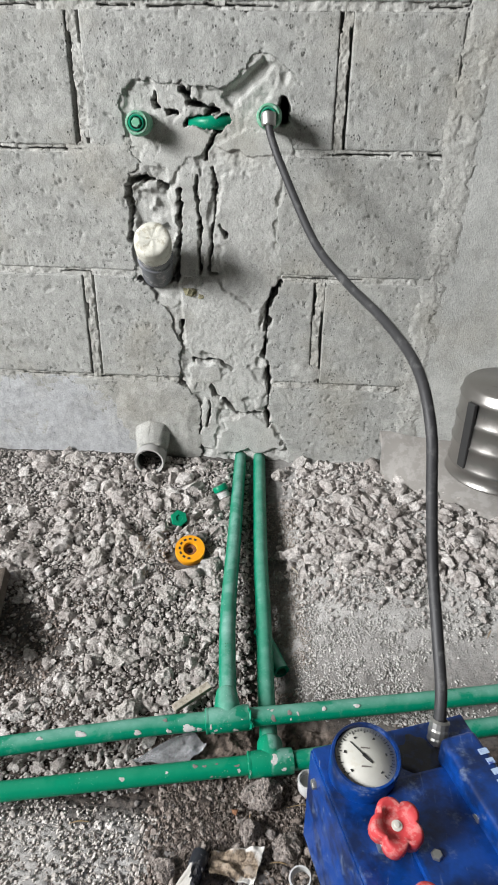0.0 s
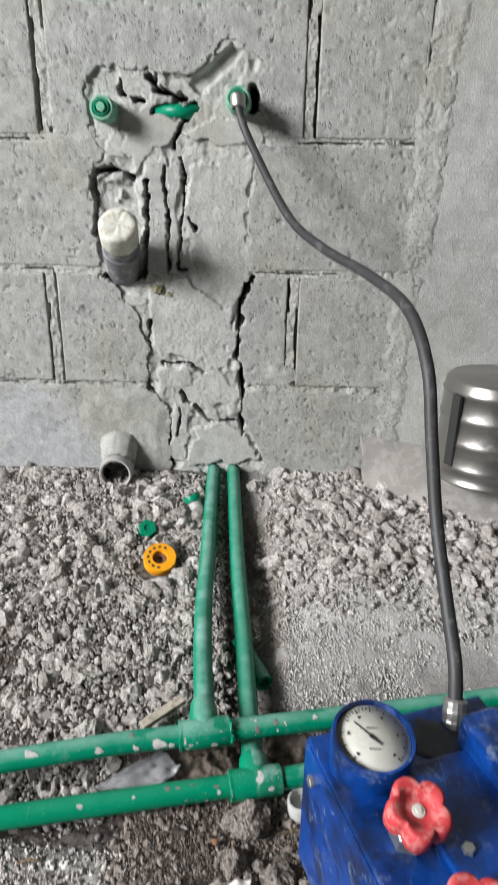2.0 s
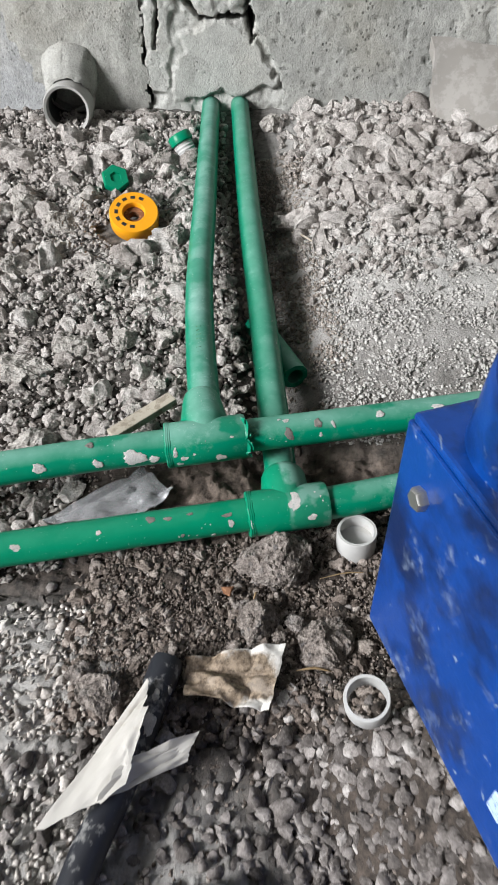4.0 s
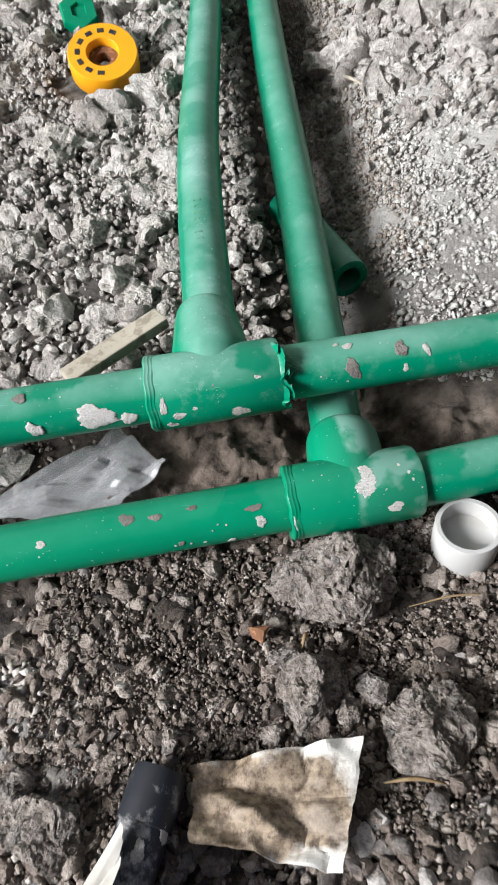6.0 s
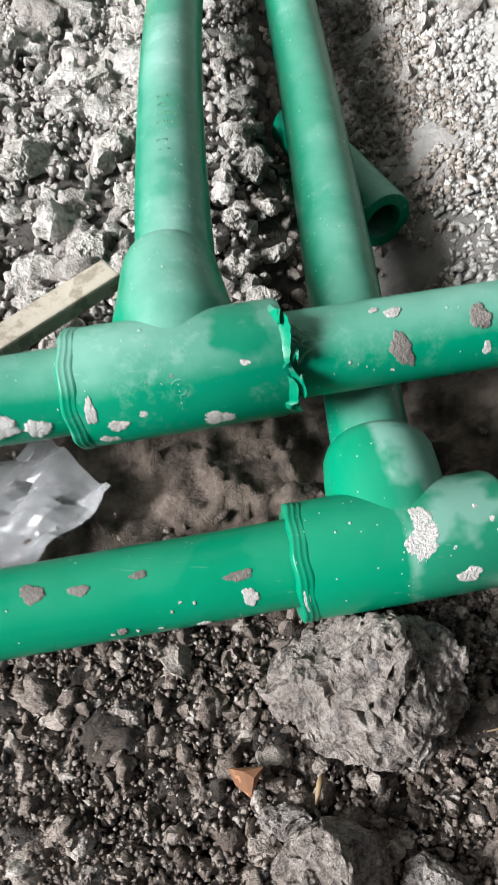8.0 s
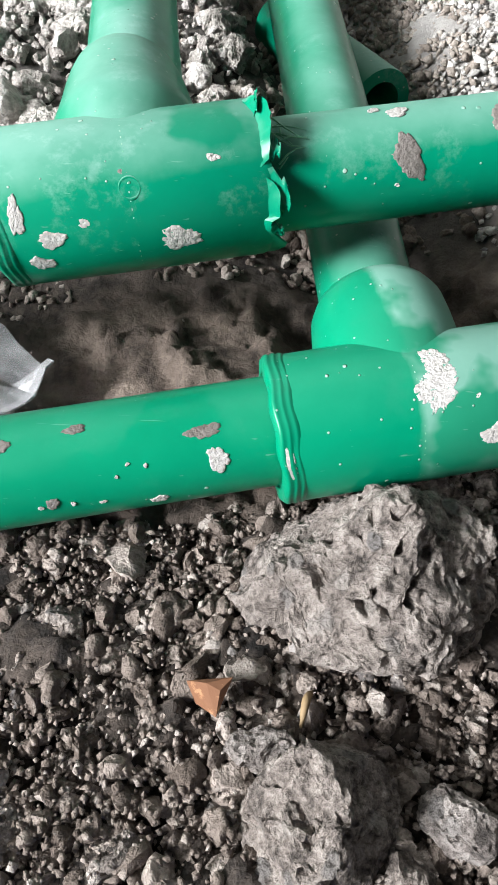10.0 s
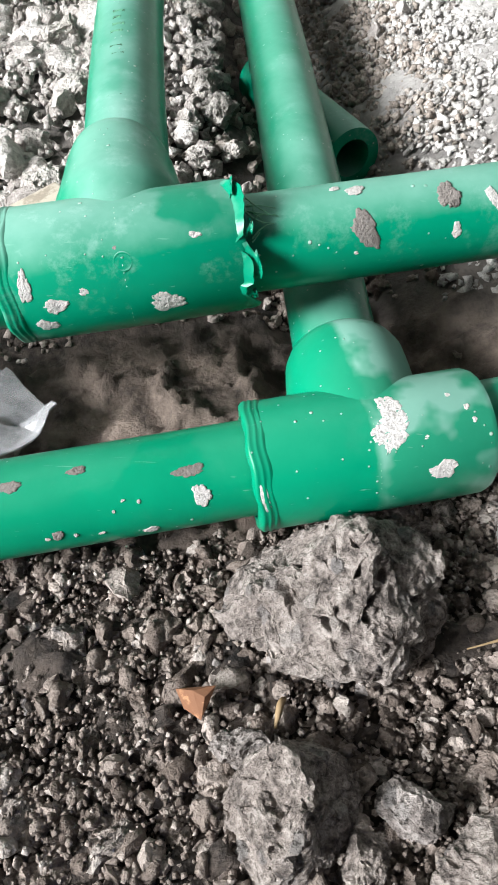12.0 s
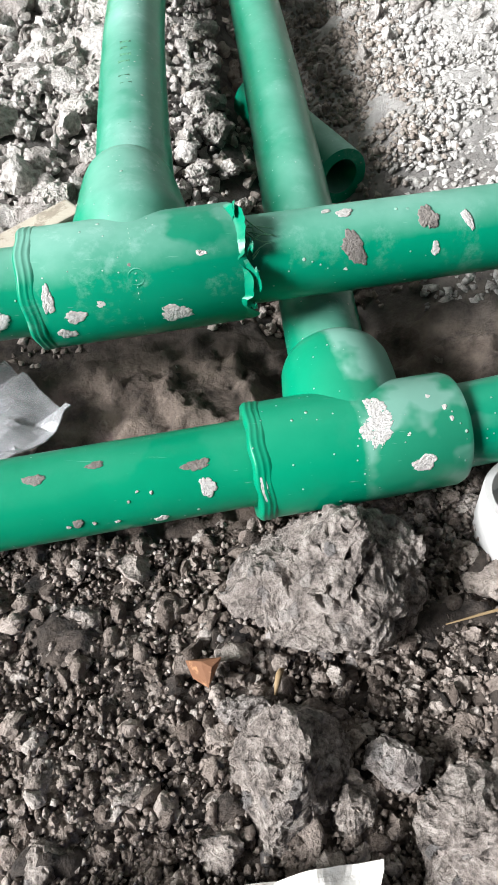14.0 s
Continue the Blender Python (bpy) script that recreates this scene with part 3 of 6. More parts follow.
def block_mesh(x0, x1, z0, z1, seed):
    """A hollow-block face with rough arrises, broken away where the chase was cut."""
    step = 0.0025 if z0 < 0.75 and x1 > -0.25 and x0 < 0.12 else 0.003 if z0 < 1.0 and x1 > -0.5 else 0.012
    nx, nz = int((x1 - x0) / step) + 2, int((z1 - z0) / step) + 2
    X, Z = np.meshgrid(np.linspace(x0, x1, nx), np.linspace(z0, z1, nz), indexing="ij")
    edge = np.minimum(np.minimum(X - x0, x1 - X), np.minimum(Z - z0, z1 - Z))
    chip = 0.0028 + 0.0035 * fbm(X * 70, Z * 70, 3, seed)
    depth = 0.0009 * fbm(X * 200, Z * 200, 3, seed, 0.8) + 0.0013 * fbm(X * 12, Z * 12, 3, seed + 5)
    depth += np.where(edge < chip, (chip - edge) * 0.7, 0)
    pit = fbm(X * 170 + 3.7 * seed, Z * 170, 2, seed + 9)
    depth += np.where(pit > 0.6, 0.0035, 0)
    depth = np.where(edge < 1e-6, 0.05, depth)
    if x1 > -0.25 and x0 < 0.12 and z0 < 0.75:
        depth = np.where(chase_mask(X, Z), 0.055, depth)
    V = np.stack([X, WALL + depth, Z], -1).reshape(-1, 3)
    return fast_mesh("concrete_block", V, grid_faces(nx, nz)[:, ::-1])


COURSES = [-0.02, 0.2, 0.394, 0.587, 0.777, 0.968, 1.16, 1.352, 1.545, 1.737, 1.93, 2.12, 2.31, 2.5]
STARTS = [-0.075, -0.258, -0.055, -0.243, -0.03, -0.24]
wall_north = tagged(empty("wall_north", (0, WALL, 0)), "grey hollow-block wall with a chased and patched strip", "wall")
wall_north["kind"] = "structure"


def joint_strip(x0, x1, z0, z1, seed, upright):
    """Crumbly mortar, nearly flush, that has parted from the blocks in dark cracks."""
    nx, nz = (16, int((z1 - z0) / 0.0016)) if upright else (int((x1 - x0) / 0.0017), 9)
    X, Z = np.meshgrid(np.linspace(x0, x1, nx), np.linspace(z0, z1, nz), indexing="ij")
    u = (2 * (X - x0) / (x1 - x0) - 1) if upright else (2 * (Z - z0) / (z1 - z0) - 1)
    along = Z if upright else X
    d = 0.0012 + 0.0035 * fbm(X * 70, Z * 70, 4, seed, 0.6) + 0.0012 * fbm(X * 220, Z * 220, 2, seed + 2)
    d = d + 0.005 * np.clip(fbm(X * 18, Z * 18, 3, seed + 4) - 0.1, 0, 1)
    where = fbm(along * 11, along * 0 + seed, 3, seed + 7)
    if upright:
        q = (np.abs(u) > 0.62 + 0.26 * fbm(along * 60, u * 0 + np.sign(u), 3, seed + 9)) & (where * np.sign(u) > -0.06)
    else:
        q = (np.abs(u - 0.45 * fbm(along * 25, along * 0, 3, seed + 11)) < 0.16 + 0.14 * fbm(along * 70, along * 0, 2, seed + 12)) & (where > 0.02)
    d = np.where(q, 0.022, d)
    if x1 > -0.19 and x0 < 0.11 and z0 < 0.73:
        d = np.where(chase_mask(X, Z), 0.06, d)
    V = np.stack([X, WALL + d, Z], -1).reshape(-1, 3)
    link("joint_mortar", fast_mesh("joint_mortar", V, grid_faces(nx, nz)[:, ::-1]), M_JOINT, wall_north)


def blur(d):
    e = np.pad(d, 1, mode="edge")
    n, m = d.shape
    return sum(e[i:i + n, j:j + m] for i in range(3) for j in range(3)) / 9


def build_blocks():
    for r, (z0, z1) in enumerate(zip(COURSES, COURSES[1:])):
        s = STARTS[r] if r < 6 else (-0.055 if r % 2 == 0 else -0.245)
        joint = [s + 0.396 * k for k in range(-4, 3)]
        for k, (a, b) in enumerate(zip(joint, joint[1:])):
            b = min(b, 0.322)
            if b - a < 0.05:
                continue
            g = 0.0075 + 0.001 * math.sin(r * 3.1 + k * 1.7)
            me = block_mesh(a + g, b - (g if b < 0.32 else 0.001), z0 + 0.003, z1 - 0.003, r * 17 + k + 1)
            link("concrete_block", me, M_BLOCK, wall_north)
            if z0 < 1.0 and a > -0.62:
                joint_strip(a - g - 0.002, a + g + 0.002, z0, z1, r * 7 + k, True)
        if 0.1 < z0 < 1.1:
            joint_strip(-0.64, 0.322, z0 - 0.006, z0 + 0.006, r + 60, False)


def joint_mortar():
    """Mortar behind and between the blocks, squeezed out in places."""
    nx, nz = 150, 130
    X, Z = np.meshgrid(np.linspace(-0.62, 0.335, nx), np.linspace(-0.05, 1.3, nz), indexing="ij")
    d = 0.004 + 0.006 * fbm(X * 45, Z * 45, 4, 77) + 0.0015 * fbm(X * 200, Z * 200, 3, 78)
    d = d + 0.016
    d = np.where(chase_mask(X, Z), 0.06, d)
    V = np.stack([X, WALL + d, Z], -1).reshape(-1, 3)
    link("mortar", fast_mesh("mortar", V, grid_faces(nx, nz)[:, ::-1]), M_JOINT, wall_north)
    bm = bmesh.new()
    box(bm, pose(-0.69, WALL + 0.135, 1.2), 2.02, 0.14, 2.6)
    part("backing", bm, M_JOINT, wall_north, smooth=False)


def chase_fill():
    """Patching mortar in the chase: smooth trowelled patches, lumps and open cracks."""
    nx, nz = 210, 500
    X, Z = np.meshgrid(np.linspace(-0.19, 0.11, nx), np.linspace(-0.03, 0.725, nz), indexing="ij")
    a, b = wobble(X, Z, 0.011, 48, 21)
    a, b = a + 0.002 * fbm(X * 200, Z * 200, 2, 25), b + 0.002 * fbm(X * 200, Z * 200, 2, 26)
    d = 0.005 + 0.006 * fbm(X * 28, Z * 28, 4, 41, 0.6) + 0.002 * fbm(X * 110, Z * 110, 3, 43)
    for poly, lvl in PATCHES:
        q = inside(poly, a, b)
        d = np.where(q, lvl + 0.0015 * fbm(X * 25, Z * 25, 3, 50), d)
    calm = np.clip((fbm(X * 26, Z * 26, 3, 58) - 0.05) / 0.1, 0, 1) * (d > 0.003)
    d = d * (1 - 0.85 * calm) + 0.001 * calm
    q = inside(LUMPS, a, b)
    d = np.where(q, -0.006 + 0.005 * fbm(X * 90, Z * 90, 4, 61, 0.65), d)
    a, b = wobble(X, Z, 0.0045, 55, 28)
    q = inside(PATCHES[-1][0], a, b)
    d = np.where(q, 0.014, d)
    d = blur(d) + 0.0009 * fbm(X * 190, Z * 190, 3, 69, 0.7)
    a, b = a + 0.0032 * fbm(X * 130, Z * 130, 3, 71, 0.7), b + 0.0032 * fbm(X * 130, Z * 130, 3, 72, 0.7)
    for line, w in CRACKS:
        ww = w * (0.7 + 0.9 * fbm(X * 60, Z * 60, 3, 65))
        d = np.maximum(d, 0.055 * np.clip((ww - line_dist(line, a, b)) / 0.002 + 0.4, 0, 1))
    V = np.stack([X, WALL + d, Z], -1).reshape(-1, 3)
    ob = link("patching_mortar", fast_mesh("patching_mortar", V, grid_faces(nx, nz)[:, ::-1]), M_FILL, wall_north, "smooth and lumpy grey patching mortar with open cracks")
    return ob


def smear(x0, x1, z0, z1, poly, lvl, seed, name="mortar_smear", material=M_FILL):
    step = 0.003
    nx, nz = int((x1 - x0) / step), int((z1 - z0) / step)
    X, Z = np.meshgrid(np.linspace(x0, x1, nx), np.linspace(z0, z1, nz), indexing="ij")
    a, b = wobble(X, Z, 0.012, 40, seed)
    e = np.where(inside(poly, a, b), 1, -1) * line_dist(poly, a, b, True)
    d = np.clip(e / 0.02, -1, 1) * lvl + 0.0012 * fbm(X * 90, Z * 90, 4, seed)
    V = np.stack([X, WALL - d, Z], -1).reshape(-1, 3)
    keep = (e[:-1, :-1] + 0.01 * fbm(X[:-1, :-1] * 120, Z[:-1, :-1] * 120, 3, seed + 40) > -0.003).ravel()
    link(name, fast_mesh(name, V, grid_faces(nx, nz)[keep][:, ::-1]), material, wall_north)


build_blocks()
joint_mortar()
chase_fill()
smear(-0.26, -0.05, 0.02, 0.23, [(-0.121, 0.201), (-0.076, 0.159), (-0.078, 0.03), (-0.178, 0.03), (-0.228, 0.109), (-0.229, 0.186)], 0.003, 5)
smear(-0.3, -0.05, 0.54, 0.66, [(-0.27, 0.585), (-0.18, 0.6), (-0.175, 0.57), (-0.26, 0.565)], 0.002, 6)

smear(-0.62, -0.17, 0.02, 0.2, [(-0.61, 0.02), (-0.2, 0.02), (-0.19, 0.09), (-0.235, 0.15), (-0.3, 0.19), (-0.61, 0.186)], 0.0009, 11, "limewash", M_WASH)
smear(0.08, 0.16, 0.19, 0.265, [(0.092, 0.253), (0.123, 0.249), (0.145, 0.222), (0.131, 0.199), (0.099, 0.215)], 0.003, 8)

# concrete column beside the blocks, and the mortar run up against it
column = tagged(new("column"), "smooth grey cast concrete column beside the blocks", "column", kind="structure")


def column_mesh():
    nx, nz = 70, 200
    X, Z = np.meshgrid(np.linspace(0.326, 0.95, nx), np.linspace(-0.05, 2.5, nz), indexing="ij")
    d = 0.001 + 0.0015 * fbm(X * 10, Z * 10, 4, 91) + 0.0006 * fbm(X * 90, Z * 90, 3, 92)
    V = np.stack([X, WALL + d, Z], -1).reshape(-1, 3)
    link("column_face", fast_mesh("column_face", V, grid_faces(nx, nz)[:, ::-1]), M_COLUMN, column)
    bm = bmesh.new()
    box(bm, pose(0.64, WALL + 0.135, 1.22), 0.62, 0.25, 2.54)
    part("core", bm, M_COLUMN, column, smooth=False)
    nx, nz = 50, 640
    X, Z = np.meshgrid(np.linspace(0.28, 0.39, nx), np.linspace(-0.02, 1.25, nz), indexing="ij")
    cx = 0.326 + 0.022 * np.clip((Z - 0.45) / 0.45, -0.6, 1) + 0.006 * fbm(Z * 16, Z * 0, 3, 14)
    w = 0.02 + 0.011 * fbm(X * 40, Z * 40, 4, 15, 0.65) + 0.004 * np.clip(Z - 0.4, 0, 1)
    e = w - np.abs(X - cx)
    t = np.clip(e / 0.008, -1, 1) * 0.0012 + 0.0014 * fbm(X * 80, Z * 80, 4, 16, 0.65) + 0.0008 * fbm(X * 260, Z * 260, 2, 17)
    t = np.where((fbm(X * 30, Z * 30, 3, 18) > 0.3), t - 0.0018, t)
    V = np.stack([X, WALL - t, Z], -1).reshape(-1, 3)
    keep = (e[:-1, :-1] > -0.004).ravel()
    link("mortar_strip", fast_mesh("mortar_strip", V, grid_faces(nx, nz)[keep][:, ::-1]), M_JOINT, wall_north)


column_mesh()

# unseen rest of the room: dark walls set back to cut bounce, window, ceiling


def slab(name, x0, x1, y0, y1, z0, z1, material, label, category):
    bm = bmesh.new()
    box(bm, pose((x0 + x1) / 2, (y0 + y1) / 2, (z0 + z1) / 2), x1 - x0, y1 - y0, z1 - z0, 0.004, 1)
    return tagged(part(name, bm, material, smooth=False), label, category, kind="structure")


slab("wall_west_low", -4.2, -4.05, -4.0, 1.2, -0.3, 1.8, M_DARK_ROOM, "unseen plain cement wall below the window", "wall")
slab("wall_west_top", -4.2, -4.05, -4.0, 1.2, 3.1, 3.2, M_DARK_ROOM, "unseen plain cement wall above the window", "wall")
slab("wall_west_pier", -4.2, -4.05, -4.0, -2.5, 1.8, 3.1, M_DARK_ROOM, "unseen plain cement wall beside the window", "wall")
slab("wall_west_pier", -4.2, -4.05, -0.7, 1.2, 1.8, 3.1, M_DARK_ROOM, "unseen plain cement wall beside the window", "wall")
slab("wall_north_rest", -4.2, -1.66, 1.2, 1.35, -0.3, 3.2, M_DARK_ROOM, "unseen plain cement wall past the blocks", "wall")
slab("wall_north_top", -1.66, 0.95, 1.2, 1.35, 2.5, 3.2, M_DARK_ROOM, "unseen plain cement wall over the blocks", "wall")
slab("wall_north_east", 0.955, 2.75, 1.2, 1.35, -0.3, 3.2, M_DARK_ROOM, "unseen plain cement wall past the column", "wall")
slab("wall_east", 2.6, 2.75, -4.0, 1.19, -0.3, 3.2, M_DARK_ROOM, "unseen plain side wall, set back to bounce less light", "wall")
slab("wall_south", -4.2, 2.75, -4.15, -4.0, -0.3, 3.2, M_DARK_ROOM, "unseen plain wall behind", "wall")
slab("ceiling", -4.2, 2.75, -4.15, 1.35, 3.2, 3.3, M_DARK_ROOM, "unseen plain concrete ceiling", "ceiling")

# ---- ground ----
SPROFILE = ([-2, 0.56, 0.62, 0.68, 0.76, 0.95, 1.21], [-0.056, -0.056, -0.05, -0.036, -0.012, 0.01, 0.038])


def ground_z(x, y):
    z = np.interp(y, *SPROFILE)
    z = z - 0.022 * np.exp(-((x - 0.085 + (y - 0.8) * 0.05) / 0.028) ** 2) * np.clip((y - 0.6) / 0.1, 0, 1) * np.clip((1.15 - y) / 0.2, 0, 1)
    z = z + 0.012 * np.clip((x - 0.13) / 0.08, 0, 1) * np.clip((y - 0.62) / 0.1, 0, 1)
    z = z + 0.08 * np.clip((x - 0.095 - (0.49 - y) * 0.36) / 0.058, 0, 1) * np.clip((0.495 - y) / 0.06, 0, 1) * np.clip((y + 0.12) / 0.15, 0, 1) * np.clip((0.5 - x) / 0.1, 0, 1)
    z = z - 0.03 * np.exp(-(((x + 0.27) / 0.07) ** 2 + ((y - 0.73) / 0.06) ** 2))
    return z + 0.007 * fbm(x * 9, y * 9, 3, 101)


def build_ground():
    xs = np.concatenate([np.linspace(-4.1, -0.55, 40, endpoint=False), np.arange(-0.55, -0.04, 0.0045), np.arange(-0.04, 0.17, 0.002), np.arange(0.17, 0.7, 0.0045), np.linspace(0.7, 2.65, 40)])
    ys = np.concatenate([np.linspace(-4.1, 0.1, 50, endpoint=False), np.arange(0.1, 0.45, 0.0045), np.arange(0.45, 0.67, 0.002), np.arange(0.67, 1.18, 0.0045), np.linspace(1.18, 1.23, 8)])
    X, Y = np.meshgrid(xs, ys, indexing="ij")
    soft = np.clip((0.64 - Y) / 0.05, 0, 1)
    Z = ground_z(X, Y) + 0.0035 * fbm(X * 55, Y * 55, 4, 111, 0.6) + 0.003 * np.abs(fbm(X * 130, Y * 130, 3, 112, 0.7)) + soft * (0.009 * np.abs(fbm(X * 90, Y * 90, 4, 113, 0.6)) + 0.0022 * fbm(X * 330, Y * 330, 2, 114))
    # clotted mud under the pipes
    mud = np.clip(1.5 - ((X - 0.07) / 0.11) ** 2 - ((Y - 0.632 - (X - 0.07) * 0.2) / 0.035) ** 2, 0, 1)
    Z = Z + mud * (0.009 * fbm(X * 75, Y * 75, 4, 115, 0.65) + 0.004 * np.abs(fbm(X * 150, Y * 150, 3, 116, 0.6)))
    V = np.stack([X, Y, Z], -1).reshape(-1, 3)
    ob = link("ground", fast_mesh("ground", V, grid_faces(len(xs), len(ys))), M_GROUND)
    tagged(ob, "dug soil and pale building dust under the rubble", "ground", kind="structure")


build_ground()


def rock_base(sub, seed, cuts=7, low=0.35, rough=0.045):
    """A unit stone: a ball cut flat by random planes."""
    rng = np.random.default_rng(seed)
    bm = bmesh.new()
    bmesh.ops.create_icosphere(bm, subdivisions=sub, radius=1)
    V = np.array([v.co[:] for v in bm.verts])
    F = np.array([[v.index for v in f.verts] for f in bm.faces])
    bm.free()
    for _ in range(cuts):
        n = rng.normal(size=3)
        n /= np.linalg.norm(n)
        d = rng.uniform(low, 0.8)
        over = V @ n - d
        V = V - np.outer(np.clip(over, 0, None), n) * 0.95
    return V + rng.normal(scale=rough, size=V.shape), F


def crumbly_base(seed):
    V, F = rock_base(3, seed, 7, 0.45, 0.0)
    off = Vector((seed * 1.7, seed * 0.3, 4.1))
    k = sum(a * np.array([noise.noise_vector(Vector(v) * f + off)[:] for v in V]) for f, a in ((1.4, 0.26), (3.1, 0.15), (6.5, 0.09)))
    return V + k, F


def grain_base(seed):
    """The smallest grains: uneven knobs of eight faces."""
    rng = np.random.default_rng(seed)
    V = np.array([(1, 0, 0), (-1, 0, 0), (0, 1, 0), (0, -1, 0), (0, 0, 1), (0, 0, -1)], float) * rng.uniform(0.75, 1.25, size=(6, 1)) + rng.normal(scale=0.14, size=(6, 3))
    F = np.array([(a, b, c) if (a + b + c) % 2 == 0 else (b, a, c) for a in (0, 1) for b in (2, 3) for c in (4, 5)])
    N = np.cross(V[F[:, 1]] - V[F[:, 0]], V[F[:, 2]] - V[F[:, 0]])
    turned_in = (N * V[F].mean(1)).sum(1) < 0
    F[turned_in] = F[turned_in][:, ::-1]
    return V, F


def rugged_base(seed):
    V, F = rock_base(2, seed, 6, 0.45, 0.02)
    off = Vector((seed * 0.7, 2.3, seed * 1.1))
    k = np.array([noise.noise_vector(Vector(v) * 1.5 + off)[:] for v in V]) + 0.5 * np.array([noise.noise_vector(Vector(v) * 3.3 + off)[:] for v in V])
    return V + 0.34 * k, F


BASES = {0: [grain_base(130 + k) for k in range(20)], 3: [crumbly_base(90 + k) for k in range(14)], 1: [grain_base(10 + k) for k in range(20)], 2: [rugged_base(50 + k) for k in range(16)]}


def scatter(name, sub, x0, x1, y0, y1, count, small, large, material, label, seed, keep=None, sink=0.3, power=2.0, lift=0.0, crease=60):
    """Loose stones over a stretch of ground, as one uncounted mass."""
    rng = np.random.default_rng(seed)
    x, y = rng.uniform(x0, x1, count), rng.uniform(y0, y1, count)
    if keep is not None:
        k = keep(x, y, rng.uniform(size=count))
        x, y = x[k], y[k]
    n = len(x)
    size = small + (large - small) * rng.uniform(size=n) ** power
    shape = np.stack([rng.uniform(0.75, 1.3, n), rng.uniform(0.65, 1.0, n), rng.uniform(0.5, 0.85, n)], 1) * size[:, None] * 0.5
    q = rng.normal(size=(n, 4))
    q[:, 1:3] *= 0.45
    q /= np.linalg.norm(q, axis=1, keepdims=True)
    w, i, j, k = q.T
    R = np.stack([1 - 2 * (j * j + k * k), 2 * (i * j - k * w), 2 * (i * k + j * w), 2 * (i * j + k * w), 1 - 2 * (i * i + k * k), 2 * (j * k - i * w), 2 * (i * k - j * w), 2 * (j * k + i * w), 1 - 2 * (i * i + j * j)], 1).reshape(n, 3, 3)
    z = ground_z(x, y) + shape[:, 2] * (1 - 2 * sink) + lift * rng.uniform(size=n)
    C = np.stack([x, y, z], 1)
    which = rng.integers(0, len(BASES[sub]), n)
    vs, fs, base = [], [], 0
    for b, (V, F) in enumerate(BASES[sub]):
        s = which == b
        if not s.any():
            continue
        P = np.einsum("nij,nvj->nvi", R[s], V[None] * shape[s][:, None]) + C[s][:, None]
        fs.append((F[None] + (np.arange(s.sum()) * len(V))[:, None, None] + base).reshape(-1, 3))
        vs.append(P.reshape(-1, 3))
        base += len(P) * len(V)
    ob = link(name, fast_mesh(name, np.concatenate(vs), np.concatenate(fs)), material, smooth=True)
    soften(ob, crease if sub > 1 else 180)
    return tagged(ob, label, "gravel", kind="stuff")


def off_trench(x, y, u):
    return (np.abs(x - 0.1 + (y - 0.8) * 0.06) > 0.035) | (u < 0.25)


def clear_of_finds(x, y):
    """Room round the reel and the plugs that lie on top of the rubble."""
    return ((x + 0.05) ** 2 + (y - 0.925) ** 2 > 0.0011) & ((x + 0.08) ** 2 + (y - 1.005) ** 2 > 0.0003) & ((x + 0.017) ** 2 + (y - 1.085) ** 2 > 0.0003)


def left_field(x, y, u):
    edge = np.where(x < -0.05, 0.575 + (x + 0.1) * 0.2, 0.668) + 0.02 * np.sin(x * 20)
    return (x < np.where(y > 0.7, 0.07, 0.04) - (y - 0.66) * 0.09) & (y > edge) & clear_of_finds(x, y) & (((x + 0.27) ** 2 + (y - 0.75) ** 2 > 0.005) | (u < 0.2))


def grit_field(x, y, u):
    """Packed grit beyond the bank, thinner where dust has settled over it."""
    return (x > 0.137 - (y - 0.8) * 0.09 - 0.02 * u) & (u < 0.75 + 1.6 * (fbm(x * 22, y * 22, 3, 88) + 0.1))


def bank_side(x, y, u):
    """Sandy bank that slopes down to the branch pipes."""
    return (x > 0.092 - (y - 0.66) * 0.1) & (x < 0.15 - (y - 0.8) * 0.09 - 0.02 * u) & (y > 0.725 + 0.03 * u)


def thinning(x, y, u):
    """Rubble that grows sparse away from the wall."""
    return off_trench(x, y, u) & (u < np.clip((y - 0.79) / 0.13, 0, 1) ** 1.5)


def left_field_big(x, y, u):
    return left_field(x, y, u) & (x < 0.03 - (y - 0.66) * 0.07)


def dry_crumbs(x, y, u):
    """Few crumbs on the smooth mud between the pipes."""
    return (((x - 0.075) / 0.12) ** 2 + ((y - 0.632 - (x - 0.075) * 0.2) / 0.041) ** 2 > 1) | (u < 0.03)


def tan_field(x, y, u):
    return (x < -0.005 + (0.45 - y) * 0.1 - 0.04 * (u - 0.5)) & (y < 0.54 + 0.1 * np.clip(-x - 0.05, 0, 0.2))


def trench_side(x, y, u):
    return dry_crumbs(x, y, u) & ((x > 0.078 - (y - 0.66) * 0.09) | (u < 0.25)) & ((x < 0.092 - (y - 0.66) * 0.1) | (y < 0.745))


def pump_heap(x, y, u):
    q = x - 0.137 - (0.487 - y) * 0.354
    return (q > -0.06) & (q < 0.01) & (y < 0.46)


def gravel_front(x, y, u):
    return (y < 0.465 + 0.03 * np.sin(x * 13)) & (u < 0.95)


